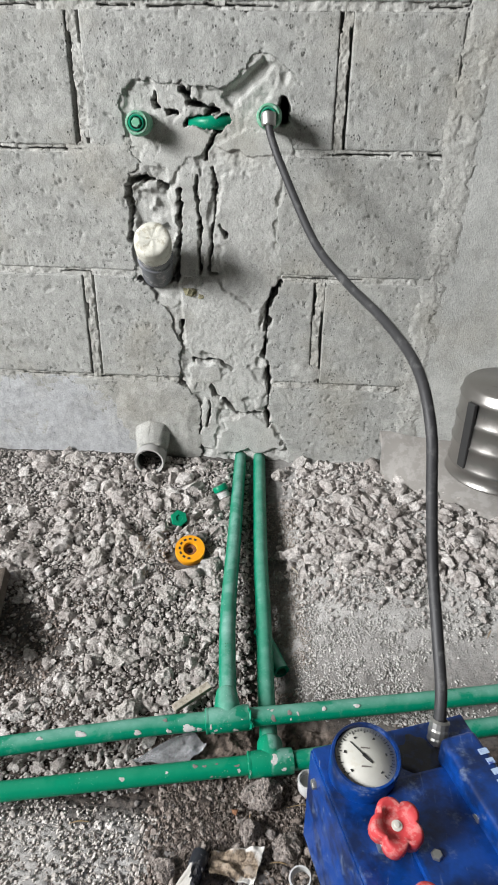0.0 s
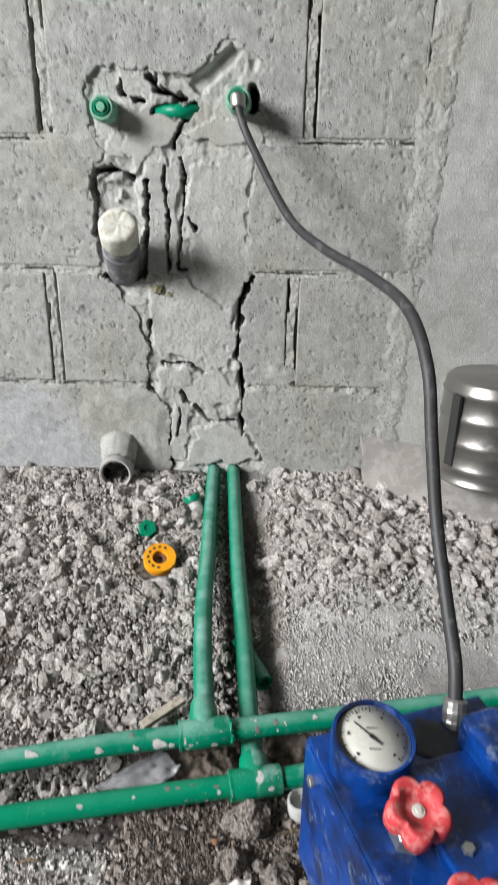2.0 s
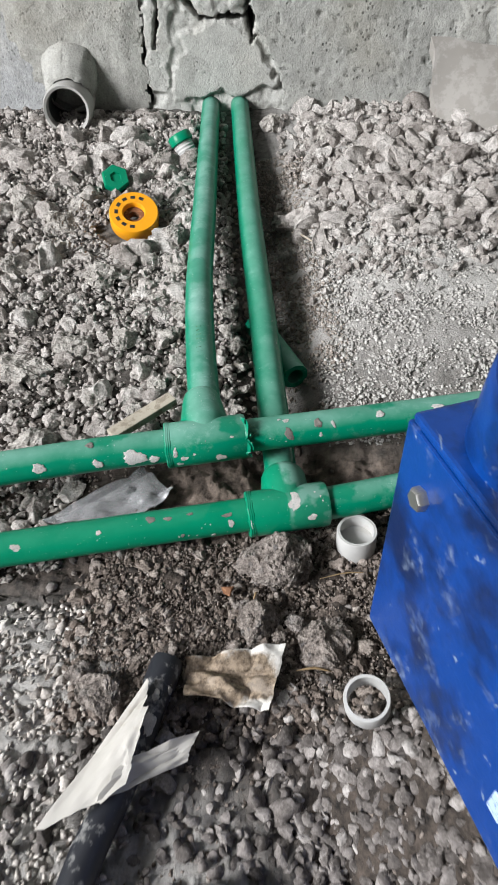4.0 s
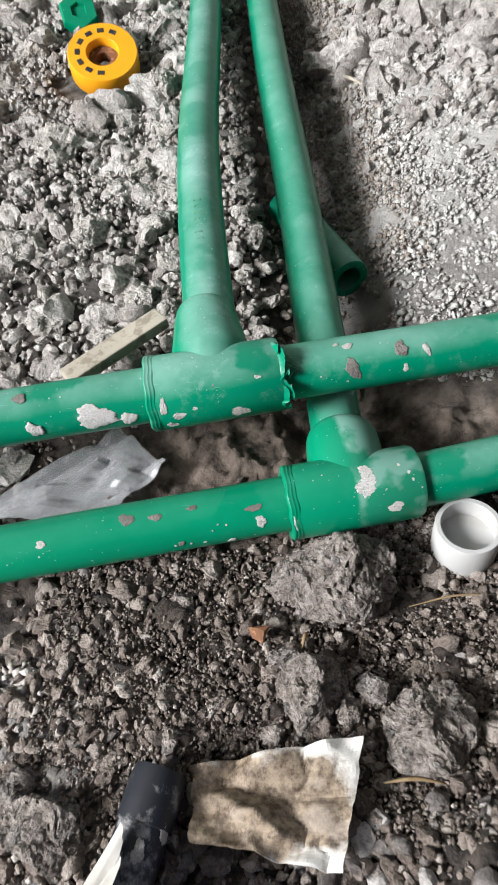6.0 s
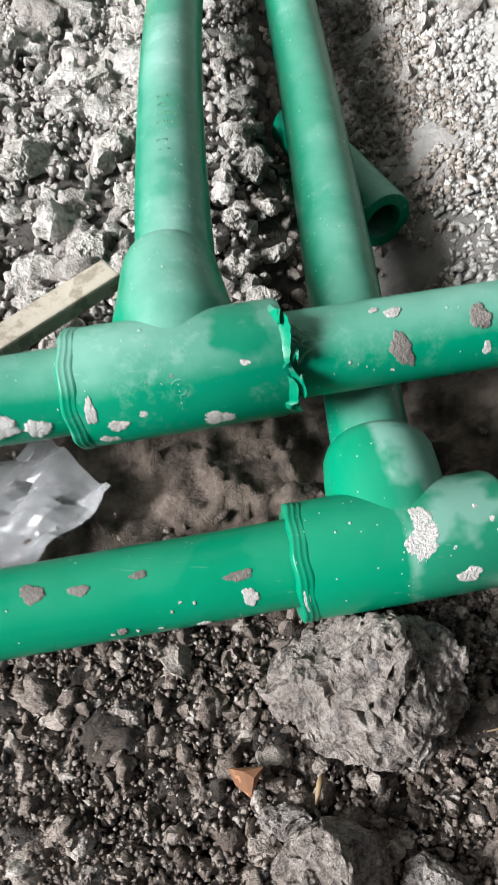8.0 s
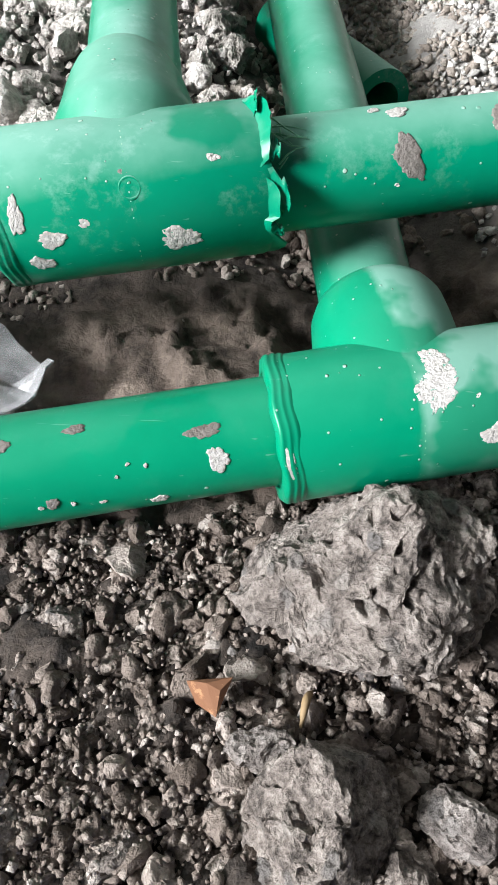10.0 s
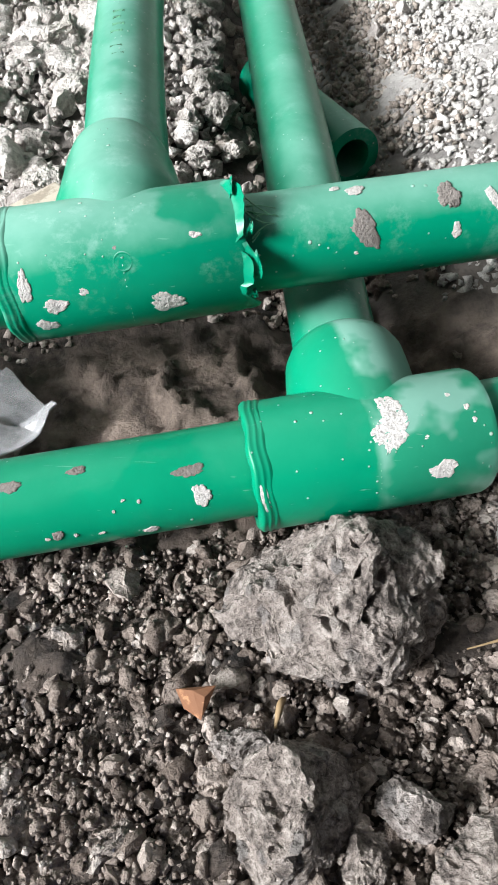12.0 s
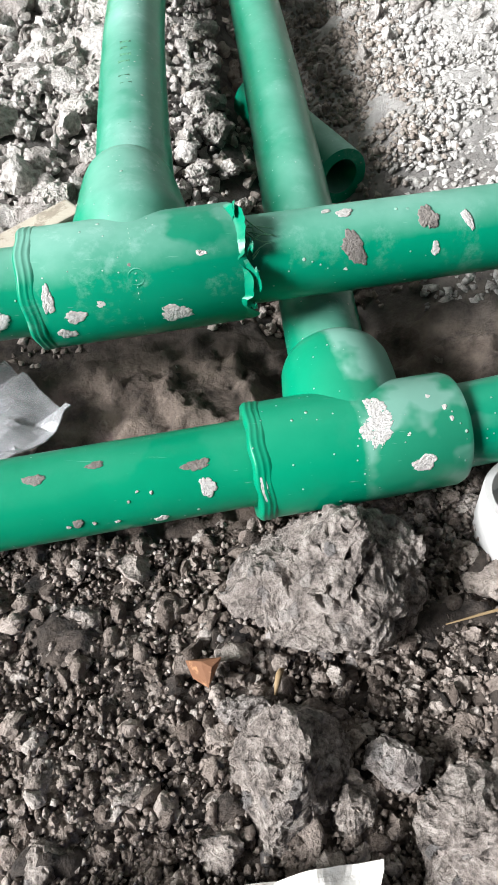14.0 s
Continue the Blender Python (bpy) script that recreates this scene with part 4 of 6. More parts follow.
RUBBLE = "grey crushed block rubble along the wall foot"
scatter("rubble", 2, -0.45, 0.07, 0.53, 1.19, 6200, 0.0042, 0.0125, M_RUBBLE, RUBBLE, 1, left_field, 0.3, 1.5, 0.004, 48)
scatter("rubble", 3, -0.4, 0.05, 0.86, 1.19, 430, 0.013, 0.042, M_RUBBLE, RUBBLE, 41, left_field_big, 0.48, 2.4, 0.002, 48)
scatter("rubble", 3, -0.3, 0.07, 0.57, 0.88, 420, 0.011, 0.032, M_RUBBLE, RUBBLE, 11, left_field_big, 0.46, 2.4, 0.002, 48)
scatter("rubble_fines", 0, -0.5, 0.07, 0.53, 1.19, 30000, 0.0018, 0.0064, M_RUBBLE, "grey crushed fines between the rubble", 2, left_field, 0.3, 1.6, 0.005)
scatter("rubble", 2, 0.09, 0.55, 0.79, 1.19, 4600, 0.005, 0.014, M_RUBBLE, RUBBLE, 3, thinning, 0.34, 1.4, 0.003, 48)
scatter("rubble", 3, 0.1, 0.5, 0.9, 1.19, 360, 0.013, 0.04, M_RUBBLE, RUBBLE, 12, off_trench, 0.42, 1.5, 0.003, 48)
scatter("grit", 1, 0.1, 0.48, 0.672, 1.0, 12000, 0.0024, 0.0066, M_GRIT, "dusty grey grit and small gravel", 4, grit_field, 0.4, 2.0, 0.0012)
scatter("grit", 1, 0.1, 0.34, 0.67, 0.95, 15000, 0.0016, 0.0042, M_GRIT, "dusty grey grit and small gravel", 44, grit_field, 0.36, 1.4, 0.0012)
scatter("bank_soil", 1, 0.05, 0.16, 0.72, 1.08, 12000, 0.0014, 0.005, M_BANK, "brown sandy soil on the bank", 45, bank_side, 0.3, 2.0, 0.002)
scatter("gravel", 2, -0.1, 0.3, 0.15, 0.53, 3200, 0.004, 0.011, M_DARKSTONE, "dark grey-brown loose gravel", 5, gravel_front, 0.3, 1.6, 0.003)
scatter("gravel", 2, -0.2, 0.3, 0.15, 0.53, 500, 0.009, 0.018, M_DARKSTONE, "dark grey-brown loose gravel", 15, gravel_front, 0.3, 1.6, 0.003)
scatter("gravel", 2, 0.07, 0.26, 0.2, 0.49, 5200, 0.004, 0.011, M_DARKSTONE, "dusty grey gravel heaped beside the pump", 25, pump_heap, 0.3, 1.7, 0.002)
scatter("crumbs", 0, -0.3, 0.3, 0.36, 0.68, 13000, 0.002, 0.005, M_CRUMB, "dark damp soil crumbs", 6, dry_crumbs, 0.25, 1.8)
scatter("crumbs", 2, -0.03, 0.18, 0.46, 0.62, 4600, 0.0022, 0.007, M_CRUMB, "dark damp soil crumbs", 16, dry_crumbs, 0.15, 2.2, 0.004)
scatter("crumbs", 3, -0.04, 0.18, 0.47, 0.6, 620, 0.004, 0.0125, M_CRUMB, "dark damp soil clods", 26, dry_crumbs, 0.25, 2.0, 0.003)
scatter("crumbs", 0, -0.02, 0.165, 0.48, 0.61, 30000, 0.0008, 0.0026, M_CRUMB, "dark damp soil crumbs", 17, dry_crumbs, 0.2, 1.6, 0.006)
scatter("pebbles", 3, -0.1, 0.2, 0.46, 0.62, 120, 0.004, 0.009, M_DARKSTONE, "small dark stones in the dug soil", 7, dry_crumbs, 0.25, 2.0, 0.004)
scatter("tan_gravel", 2, -0.3, 0.03, 0.15, 0.56, 1500, 0.005, 0.011, M_TAN, "dusty tan-grey small gravel", 31, tan_field, 0.36, 1.8, 0.003)
scatter("tan_gravel", 0, -0.34, 0.03, 0.14, 0.56, 15000, 0.0022, 0.006, M_TAN, "dusty tan-grey small gravel", 21, tan_field, 0.3, 1.6, 0.004)
scatter("hollow_soil", 1, -0.36, -0.17, 0.65, 0.86, 2500, 0.003, 0.009, M_CRUMB, "brown crumbly soil in a hollow", 22, None, 0.3, 1.6)
scatter("trench_soil", 2, 0.03, 0.135, 0.64, 0.71, 700, 0.002, 0.008, M_CRUMB, "brown crumbly soil beside the pipes", 8, trench_side, 0.3, 1.6)
scatter("trench_soil", 2, 0.0, 0.11, 0.69, 1.1, 3400, 0.0025, 0.009, M_BANK, "dry grey-brown crumbs between the branch pipes", 9, trench_side, 0.25, 1.6, 0.002)

# ---- green pipes ----
R_PIPE, R_SOCKET = 0.0112, 0.0150


def splash(parent, a, ax, rad, x, deg, w, h, seed, material, name="mortar_splash"):
    """A thin dried patch of mortar that follows a round pipe; w along it and h round it, in millimetres."""
    rng = np.random.default_rng(seed)
    p0 = a + ax * ((x - a.x) / ax.x)
    up = Vector((0, 0, 1))
    front = (Vector((0, -1, 0)) - ax * -ax.y).normalized()
    k = 96
    phi = np.linspace(0, 2 * math.pi, k, endpoint=False)
    out = 1 + sum(c * np.sin(q * phi + rng.uniform(0, 6.3)) for q, c in ((2, 0.12), (3, 0.12), (5, 0.07), (9, 0.05), (14, 0.035))) + rng.normal(scale=0.035, size=k)
    thick = 0.0001 + 0.02 * min(w, h, 5) * 0.001
    tilt = rng.uniform(-0.25, 0.25)
    bm = bmesh.new()

    def at(s, arc, lift):
        th = radians(deg) + arc / rad
        return p0 + ax * s + (front * math.cos(th) + up * math.sin(th)) * (rad + lift)

    rows = []
    for f, lift in ((0.0, 1.0), (0.15, 1.0), (0.3, 0.95), (0.45, 1.0), (0.6, 0.9), (0.72, 0.95), (0.83, 0.85), (0.93, 0.7), (1.0, -0.8)):
        row = []
        for q in range(k):
            s, arc = w * 0.0005 * out[q] * f * math.cos(phi[q]), h * 0.00055 * out[q] * f * math.sin(phi[q])
            rough = float(fbm(np.array(s * 1500.0 + seed), np.array(arc * 1500.0), 3, seed, 0.7)) if f < 1 else 0.0
            row.append(bm.verts.new(at(s + arc * tilt, arc, thick * (lift + 0.8 * rough))))
        rows.append(row)
    for r1, r2 in zip(rows, rows[1:]):
        for q in range(k):
            bm.faces.new((r1[q], r1[(q + 1) % k], r2[(q + 1) % k], r2[q]))
    bmesh.ops.remove_doubles(bm, verts=rows[0], dist=1e-5)
    return part(name, bm, material, parent)


def socket_profile(length, r, inner):
    return [(0, inner * 0.98), (0, r * 0.97), (0.0015, r), (length * 0.5, r * 1.01), (length - 0.0015, r), (length, r * 0.96), (length, inner * 0.98)]


def pipe_run(name, left, right, tee_a, tee_b, branch, label, seed, clean, cone):
    """A main pipe of two lengths, a welded tee and the branch that leaves it towards the wall."""
    rp, rs = R_PIPE, R_SOCKET
    run = tagged(empty(name, tee_a, label, "pipe"), group="green water pipes")
    a, b = Vector(tee_a), Vector(tee_b)
    ax = (b - a).normalized()
    bm = bmesh.new()
    sweep(bm, smooth_path([*left, tuple(a + ax * 0.012)], 12), rp, 40)
    part("pipe", bm, M_GREEN_WIPED if clean is M_GREEN_HALF else M_GREEN, run)
    bm = bmesh.new()
    sweep(bm, smooth_path([tuple(b - ax * 0.012), *right], 12), rp, 40)
    part("pipe", bm, M_GREEN, run)
    bm = bmesh.new()
    sweep(bm, smooth_path(branch, 16), rp, 40)
    part("pipe", bm, M_GREEN_FAINT if clean is M_GREEN_HALF else M_GREEN_DUSTY, run)
    # tee body, its branch socket and the mould seam
    bm = bmesh.new()
    turned(bm, a, ax, socket_profile((b - a).length, rs, rp), 56)
    mid = (a + b) / 2
    d = (Vector(branch[1]) - Vector(branch[0])).normalized()
    turned(bm, mid, d, cone, 48)
    tee = part("tee", bm, clean, run, "welded green plastic tee")
    soften(tee, 50)
    bm = bmesh.new()
    turned(bm, mid - ax * 0.0003, ax, [(0, rs * 0.99), (0.00005, rs * 1.009), (0.00025, rs * 1.009), (0.0003, rs * 0.99)], 64)
    part("mould_seam", bm, M_GREEN_PALE, tee)
    # weld beads: rolled rings at one end
    bm = bmesh.new()
    rings = turned(bm, a - ax * 0.0006, ax, [(h, rs * f) for h, f in ((0, 0.8), (0.0001, 0.975), (0.0006, 1.012), (0.0011, 1.018), (0.0015, 1.002), (0.002, 1.02), (0.0025, 1.018), (0.0029, 1.0), (0.0034, 1.014), (0.0038, 1.01), (0.0043, 0.995), (0.005, 0.97))], 72)
    for row in rings:
        for q, v in enumerate(row):
            w = 2 * math.pi * q / 72
            v.co += ax * (0.0005 * math.sin(2 * w + seed) + 0.0002 * math.sin(9 * w)) + (v.co - a - ax * (v.co - a).dot(ax)) * (0.006 * math.sin(5 * w + 1) + 0.004 * math.sin(13 * w))
    part("weld_bead", bm, clean, tee)
    return run, tee, ax, a, b


def ragged_lip(tee, end, ax, seed):
    """Torn plastic squeezed out of the welded end: an uneven rim, curled tongues and fine strands."""
    rng = np.random.default_rng(seed)
    up = Vector((0, 0, 1))
    front = (Vector((0, -1, 0)) - ax * -ax.y).normalized()
    k = 120
    th = np.linspace(0, 2 * math.pi, k, endpoint=False)
    jag = sum(c * np.sin(q * th + rng.uniform(0, 6.3)) for q, c in ((2, 0.3), (3, 0.4), (7, 0.25)))
    jag = jag + np.interp(np.arange(k), np.sort(rng.choice(k, 16, replace=False)), rng.uniform(-0.8, 0.8, 16)) + rng.normal(scale=0.06, size=k)
    peak = np.exp(-((th - 1.35) / 0.3) ** 2)
    jag = jag - 1.5 * np.exp(-((th - 1.5) / 0.6) ** 2) - 1.1 * np.exp(-((th - 0.55) / 0.1) ** 2)
    curl = np.clip(np.sin(2 * th + 0.6) + 0.6 * np.sin(5 * th + 2) + 0.3 * np.sin(9 * th), 0, 1.2) * 0.7 + 1.5 * peak

    def at(w, r, s):
        return end + ax * s + (front * math.cos(w) + up * math.sin(w)) * r

    bm = bmesh.new()
    rings = []
    for f, r0, lift in ((-0.0045, R_SOCKET * 0.94, 0.0), (-0.0022, R_SOCKET * 0.968, 0.0), (-0.0008, R_SOCKET * 0.98, 0.4), (0.0004, R_SOCKET * 0.985, 1.0), (0.0006, R_SOCKET * 0.962, 1.0), (-0.0006, R_SOCKET * 0.92, 0.3), (-0.003, R_PIPE * 0.96, 0.0)):
        rings.append([bm.verts.new(at(w, r0 + lift * curl[q] * 0.0019, f + (jag[q] * 0.0022 if f > -0.0017 else jag[q] * 0.0005))) for q, w in enumerate(th)])
    for r1, r2 in zip(rings, rings[1:]):
        for q in range(k):
            bm.faces.new((r1[q], r1[(q + 1) % k], r2[(q + 1) % k], r2[q]))
    soften(part("torn_weld_lip", bm, M_GREEN_CLEAN, tee), 35)
    # curled tongues, each widening from a torn root
    for w0, wide, long, bend in ((1.42, 0.17, 0.0016, 1.7), (0.86, 0.21, 0.0044, 0.5), (0.3, 0.34, 0.0052, 0.75), (-0.25, 0.14, 0.0042, 0.3)):
        bm = bmesh.new()
        rows = []
        for i in range(9):
            u = i / 8
            half = wide * (1 - 0.75 * u ** 1.5) * (1 + 0.12 * math.sin(9 * u + w0))
            row = []
            for j in range(7):
                v = j / 3 - 1
                w = w0 + half * v - 0.35 * u * u * wide + 0.05 * math.sin(17 * u + 3 * w0)
                s = -0.0025 + long * math.sin(u * 1.6) - 0.0004 * v * v
                r = R_SOCKET * 0.98 + bend * 0.0026 * u * u - 0.0006 * v * v * u + 0.00025 * math.sin(5 * v + 7 * u)
                row.append((at(w, r, s), at(w, r - 0.00045, s)))
            rows.append(row)
        top = [[bm.verts.new(p) for p, _ in row] for row in rows]
        low = [[bm.verts.new(p) for _, p in row] for row in rows]
        for r1, r2, l1, l2 in zip(top, top[1:], low, low[1:]):
            for j in range(6):
                bm.faces.new((r1[j], r1[j + 1], r2[j + 1], r2[j]))
                bm.faces.new((l2[j], l2[j + 1], l1[j + 1], l1[j]))
            for j in (0, 6):
                bm.faces.new((r1[j], r2[j], l2[j], l1[j]))
        for j in range(6):
            bm.faces.new((top[-1][j], top[-1][j + 1], low[-1][j + 1], low[-1][j]))
        part("torn_tongue", bm, M_GREEN_CLEAN, tee)
    for q in range(10):
        w = rng.uniform(0.35, 1.35)
        s0, s1 = rng.uniform(0.0005, 0.003), rng.uniform(0.003, 0.0085)
        w1 = w + rng.uniform(-0.38, 0.3)
        high, bow = rng.uniform(0.0003, 0.0022), rng.uniform(-0.12, 0.12)
        bm = bmesh.new()
        sweep(bm, [at(w + (w1 - w) * u + bow * math.sin(3 * u), R_PIPE + 0.0002 + high * (1 - u * 0.7), s0 + (s1 - s0) * u) for u in (0, 0.35, 0.7, 1.0)], [0.00022, 0.00018, 0.00013, 0.00008], 6)
        part("torn_strand", bm, M_GREEN_PALE, tee)


TEE1 = ((0.0192, 0.6257, 0.0062), (0.0715, 0.6365, 0.0062))
TEE2 = ((0.0735, 0.5954, -0.0265), (0.1258, 0.6064, -0.0265))
run1, tee1, ax1, a1, b1 = pipe_run("green_water_pipe", [(-0.75, 0.44, -0.004), (-0.4, 0.526, -0.001), (-0.224, 0.57, 0.002), (-0.06, 0.6093, 0.0055)], [(0.166, 0.6562, 0.0055), (0.391, 0.706, 0.003), (0.94, 0.828, 0.002)], *TEE1, [(0.047, 0.6315, 0.0065), (0.042, 0.662, 0.0125), (0.0352, 0.715, 0.019), (0.0295, 0.771, 0.025), (0.0255, 0.827, 0.0285), (0.0205, 0.939, 0.035), (0.006, 1.21, 0.042)], "dusty green plastic water pipe with welded tee on the ground", 1, M_GREEN_CLEAN, [(0.0, 0.0148), (0.009, 0.0151), (0.0125, 0.0163), (0.0155, 0.0163), (0.019, 0.0156), (0.024, 0.0148), (0.029, 0.0141), (0.033, 0.0134), (0.0362, 0.0126), (0.038, 0.0118), (0.0386, 0.0111)])
run2, tee2, ax2, a2, b2 = pipe_run("green_water_pipe", [(-0.75, 0.415, -0.025), (-0.4, 0.49, -0.0255), (-0.21, 0.5345, -0.026), (-0.03, 0.5737, -0.0265)], [(0.162, 0.615, -0.0255), (0.388, 0.679, -0.024), (0.94, 0.8, -0.026)], *TEE2, [(0.0985, 0.6008, -0.0262), (0.0945, 0.64, -0.021), (0.0888, 0.686, -0.0078), (0.081, 0.769, 0.0035), (0.075, 0.827, 0.0105), (0.0635, 0.939, 0.0245), (0.042, 1.21, 0.043)], "dusty green plastic water pipe running under the other one", 2, M_GREEN_HALF, [(0.0, 0.0148), (0.010, 0.0152), (0.0145, 0.0158), (0.020, 0.0156), (0.0255, 0.0151), (0.0285, 0.0139), (0.0302, 0.0124), (0.0306, 0.0111)])
ragged_lip(tee1, b1, ax1, 4)

# dried splashes on the pipes: place along the run, angle round it, width and height, and whether it is mud
SPLASHES = [
    (run1, a1, ax1, R_PIPE, [(-0.0011, 14, 16, 9, 0), (0.0109, -1, 6.9, 5.2, 0), (-0.0243, 9, 5.8, 6, 0), (-0.0279, 80, 4.6, 4.4, 1), (-0.06, 20, 9, 6, 0), (-0.1243, 40, 13, 8, 0), (-0.17, 35, 9, 5, 0), (0.0986, 29, 6.0, 7.6, 1), (0.1181, 56, 5.2, 5.8, 1), (0.1194, 14, 2.4, 3.2, 0), (0.0978, 80, 4.4, 2.4, 0), (0.0935, 88, 2.2, 1.4, 0), (0.1281, 46, 2.4, 4.6, 0), (0.0962, 4, 1.1, 0.7, 0), (0.101, 8, 0.9, 0.8, 0), (0.16, 60, 6, 4, 0), (0.2, 60, 8, 4, 0)]),
    (tee1, a1, ax1, R_SOCKET, [(0.0532, -9, 8.6, 4.6, 0), (0.0299, 3, 5.6, 3.0, 0), (0.0269, -16, 4.6, 3.2, 0), (0.0447, 43, 1.6, 1.8, 1), (0.0362, 12, 2.4, 1.5, 0), (0.0610, 45, 2.8, 1.3, 0), (0.0245, 22, 3.0, 6.0, 0)]),
    (tee2, a2, ax2, R_SOCKET, [(0.1030, 60, 7.6, 8.6, 0), (0.1036, 82, 5.6, 5.8, 0), (0.1132, 20, 6.6, 4.0, 0), (0.12, 70, 1.4, 1.2, 0), (0.117, 84, 1.2, 1, 0), (0.121, 58, 1.1, 1.1, 0), (0.11, 50, 1.1, 0.9, 0), (0.0745, 21, 2.2, 6.5, 0)]),
    (run2, a2, ax2, R_PIPE, [(0.0600, 58, 6.2, 2.6, 1), (0.0618, 28, 4.0, 4.8, 0), (0.0500, -11, 3.6, 2.0, 0), (0.0309, 8, 2.6, 2.2, 1), (0.0286, 5, 1.1, 0.8, 0), (0.0345, 4, 1.0, 0.9, 0), (0.0398, 0, 1.4, 0.7, 0), (0.0370, 80, 4.2, 1.8, 1), (0.0230, 74, 5.2, 2.4, 1), (0.0122, 80, 6.4, 4.0, 1), (-0.02, 60, 4, 2.5, 0), (-0.07, 50, 7, 4, 0), (0.0455, 38, 0.8, 0.6, 0), (0.0487, 34, 0.7, 0.9, 0), (0.0432, 27, 0.7, 0.6, 0)]),
]
for owner, start, along, rad, marks in SPLASHES:
    for k, (x, deg, w, h, m) in enumerate(marks):
        splash(owner, start, along, rad, x, deg, w, h, 200 + k + int(1000 * start.x), M_MUD if m else M_SPLASH, "mud_splash" if m else "mortar_splash")
# swirl left by the mould on the upper tee
gate_n = (Vector((0, -math.cos(0.54), math.sin(0.54))) - ax1 * (-math.cos(0.54) * ax1.y)).normalized()
bm = bmesh.new()
r = 0.0019
turned(bm, (a1 + b1) / 2 + gate_n * (R_SOCKET - 0.0004), gate_n, [(0, r - 0.0005), (0.0004, r - 0.0003), (0.0006, r), (0.0004, r + 0.0003), (0, r + 0.0005)], 24)
part("mould_mark", bm, M_GREEN_CLEAN, tee1)

# worn print along the branch pipe, as plain bars in two rows
for k in range(14):
    y = 0.672 + 0.0046 * k
    f = (y - 0.662) / (0.715 - 0.662)
    c = Vector((0.042 - 0.0068 * f, y, 0.0125 + 0.0065 * f))
    n = Vector((-0.06 + 0.05 * (k % 2), -0.36, 0.93)).normalized()
    t = Vector((1, 0.1, 0.1))
    t = (t - n * t.dot(n)).normalized()
    m = Matrix((t, n.cross(t), n)).transposed().to_4x4()
    m.translation = c + n * (R_PIPE + 0.00003)
    bm = bmesh.new()
    box(bm, m, 0.0036 - 0.0012 * (k % 3 == 0), 0.0026 - 0.0008 * (k % 4 == 1), 0.0002, 0.00005, 1)
    if k not in (4, 9):
        part("print_bar", bm, M_PRINT, run1, smooth=False)
    else:
        bm.free()

# a short open offcut of pipe lying in the trench
offcut = empty("pipe_offcut", (0.107, 0.7335, -0.019), "short open offcut of green plastic pipe", "pipe")
bm = bmesh.new()
d = Vector((-0.036, 0.074, 0.004)).normalized()
turned(bm, Vector((0.107, 0.7335, -0.019)), d, [(0.03, 0.0068), (0.0, 0.0068), (0.0, R_PIPE * 0.97), (0.001, R_PIPE * 0.98), (0.076, R_PIPE * 0.97), (0.076, 0.0068)], 40)
soften(part("pipe", bm, M_GREEN, offcut))

# ---- wall outlets ----


def outlet(x, y, z, label):
    ob = empty("water_outlet", (x, y, z), label, "pipe fitting")
    bm = bmesh.new()
    turned(bm, (x, WALL + 0.05, z - 0.004), (0, -1, 0.03), [(0, 0.016), (0.05, 0.0165), (0.053, 0.0175), (0.06, 0.0178), (WALL + 0.05 - y - 0.004, 0.0178), (WALL + 0.05 - y, 0.016), (WALL + 0.05 - y, 0.011)], 40)
    soften(part("socket", bm, M_GREEN_PALE, ob))
    for k, (r0, r1, h) in enumerate([(0.0168, 0.0128, 0.003), (0.0118, 0.0085, 0.0055), (0.0072, 0.0, 0.009)]):
        bm = bmesh.new()
        prof = [(-0.006, r0), (h - 0.0012, r0), (h, r0 - 0.001)] + ([(h, r1 + 0.0008), (h - 0.001, r1), (-0.006, r1)] if r1 else [(h, 0.0)])
        turned(bm, (x, y, z), (0.05, -1, 0.12), prof, 36 if k < 2 else 6)
        soften(part("plug_ring" if k < 2 else "plug_head", bm, M_GREEN_PALE if k != 1 else M_GREEN_CLEAN, ob), 30)
    return ob


outlet(-0.149, 1.166, 0.6275, "green plastic outlet with a screwed plug in the wall")
out_r = outlet(0.048, 1.148, 0.64, "green plastic outlet in the wall that holds the test hose")
buried = empty("buried_pipe", (-0.03, WALL, 0.63), "green plastic pipe seen in the open chase", "pipe")
bm = bmesh.new()
sweep(bm, [(-0.078, WALL + 0.014, 0.627), (-0.008, WALL + 0.013, 0.6275)], 0.0105, 32)
part("pipe", bm, M_GREEN_CLEAN, buried)

# grey waste pipe that leans out of the wall, its mouth taped
waste = empty("waste_pipe", (-0.13, 1.19, 0.4), "grey plastic waste pipe with a taped-up mouth", "pipe")
wd = (Vector((-0.121, 1.1, 0.475)) - Vector((-0.137, 1.2, 0.403))).normalized()
bm = bmesh.new()
turned(bm, Vector((-0.137, 1.2, 0.403)) - wd * 0.02, wd, [(0, 0.0265), (0.06, 0.0265), (0.062, 0.029), (0.075, 0.029), (0.077, 0.0265), (0.135, 0.0265), (0.135, 0.02)], 48)
soften(part("pipe", bm, M_GREY_PVC, waste))
bm = bmesh.new()
rng = np.random.default_rng(5)
rings = turned(bm, Vector((-0.137, 1.2, 0.403)) + wd * 0.078, wd, [(0, 0.0268), (0.003, 0.0282), (0.02, 0.0286), (0.038, 0.0284), (0.043, 0.026), (0.044, 0.019), (0.0425, 0.011), (0.044, 0.004), (0.0445, 0.0)], 48)
for r in rings:
    for v in r:
        q = v.co * 170
        v.co += wd * 0.0022 * noise.noise(q) + Vector((noise.noise(q + Vector((9, 0, 0))), noise.noise(q + Vector((0, 9, 0))), noise.noise(q + Vector((0, 0, 9))))) * 0.0012
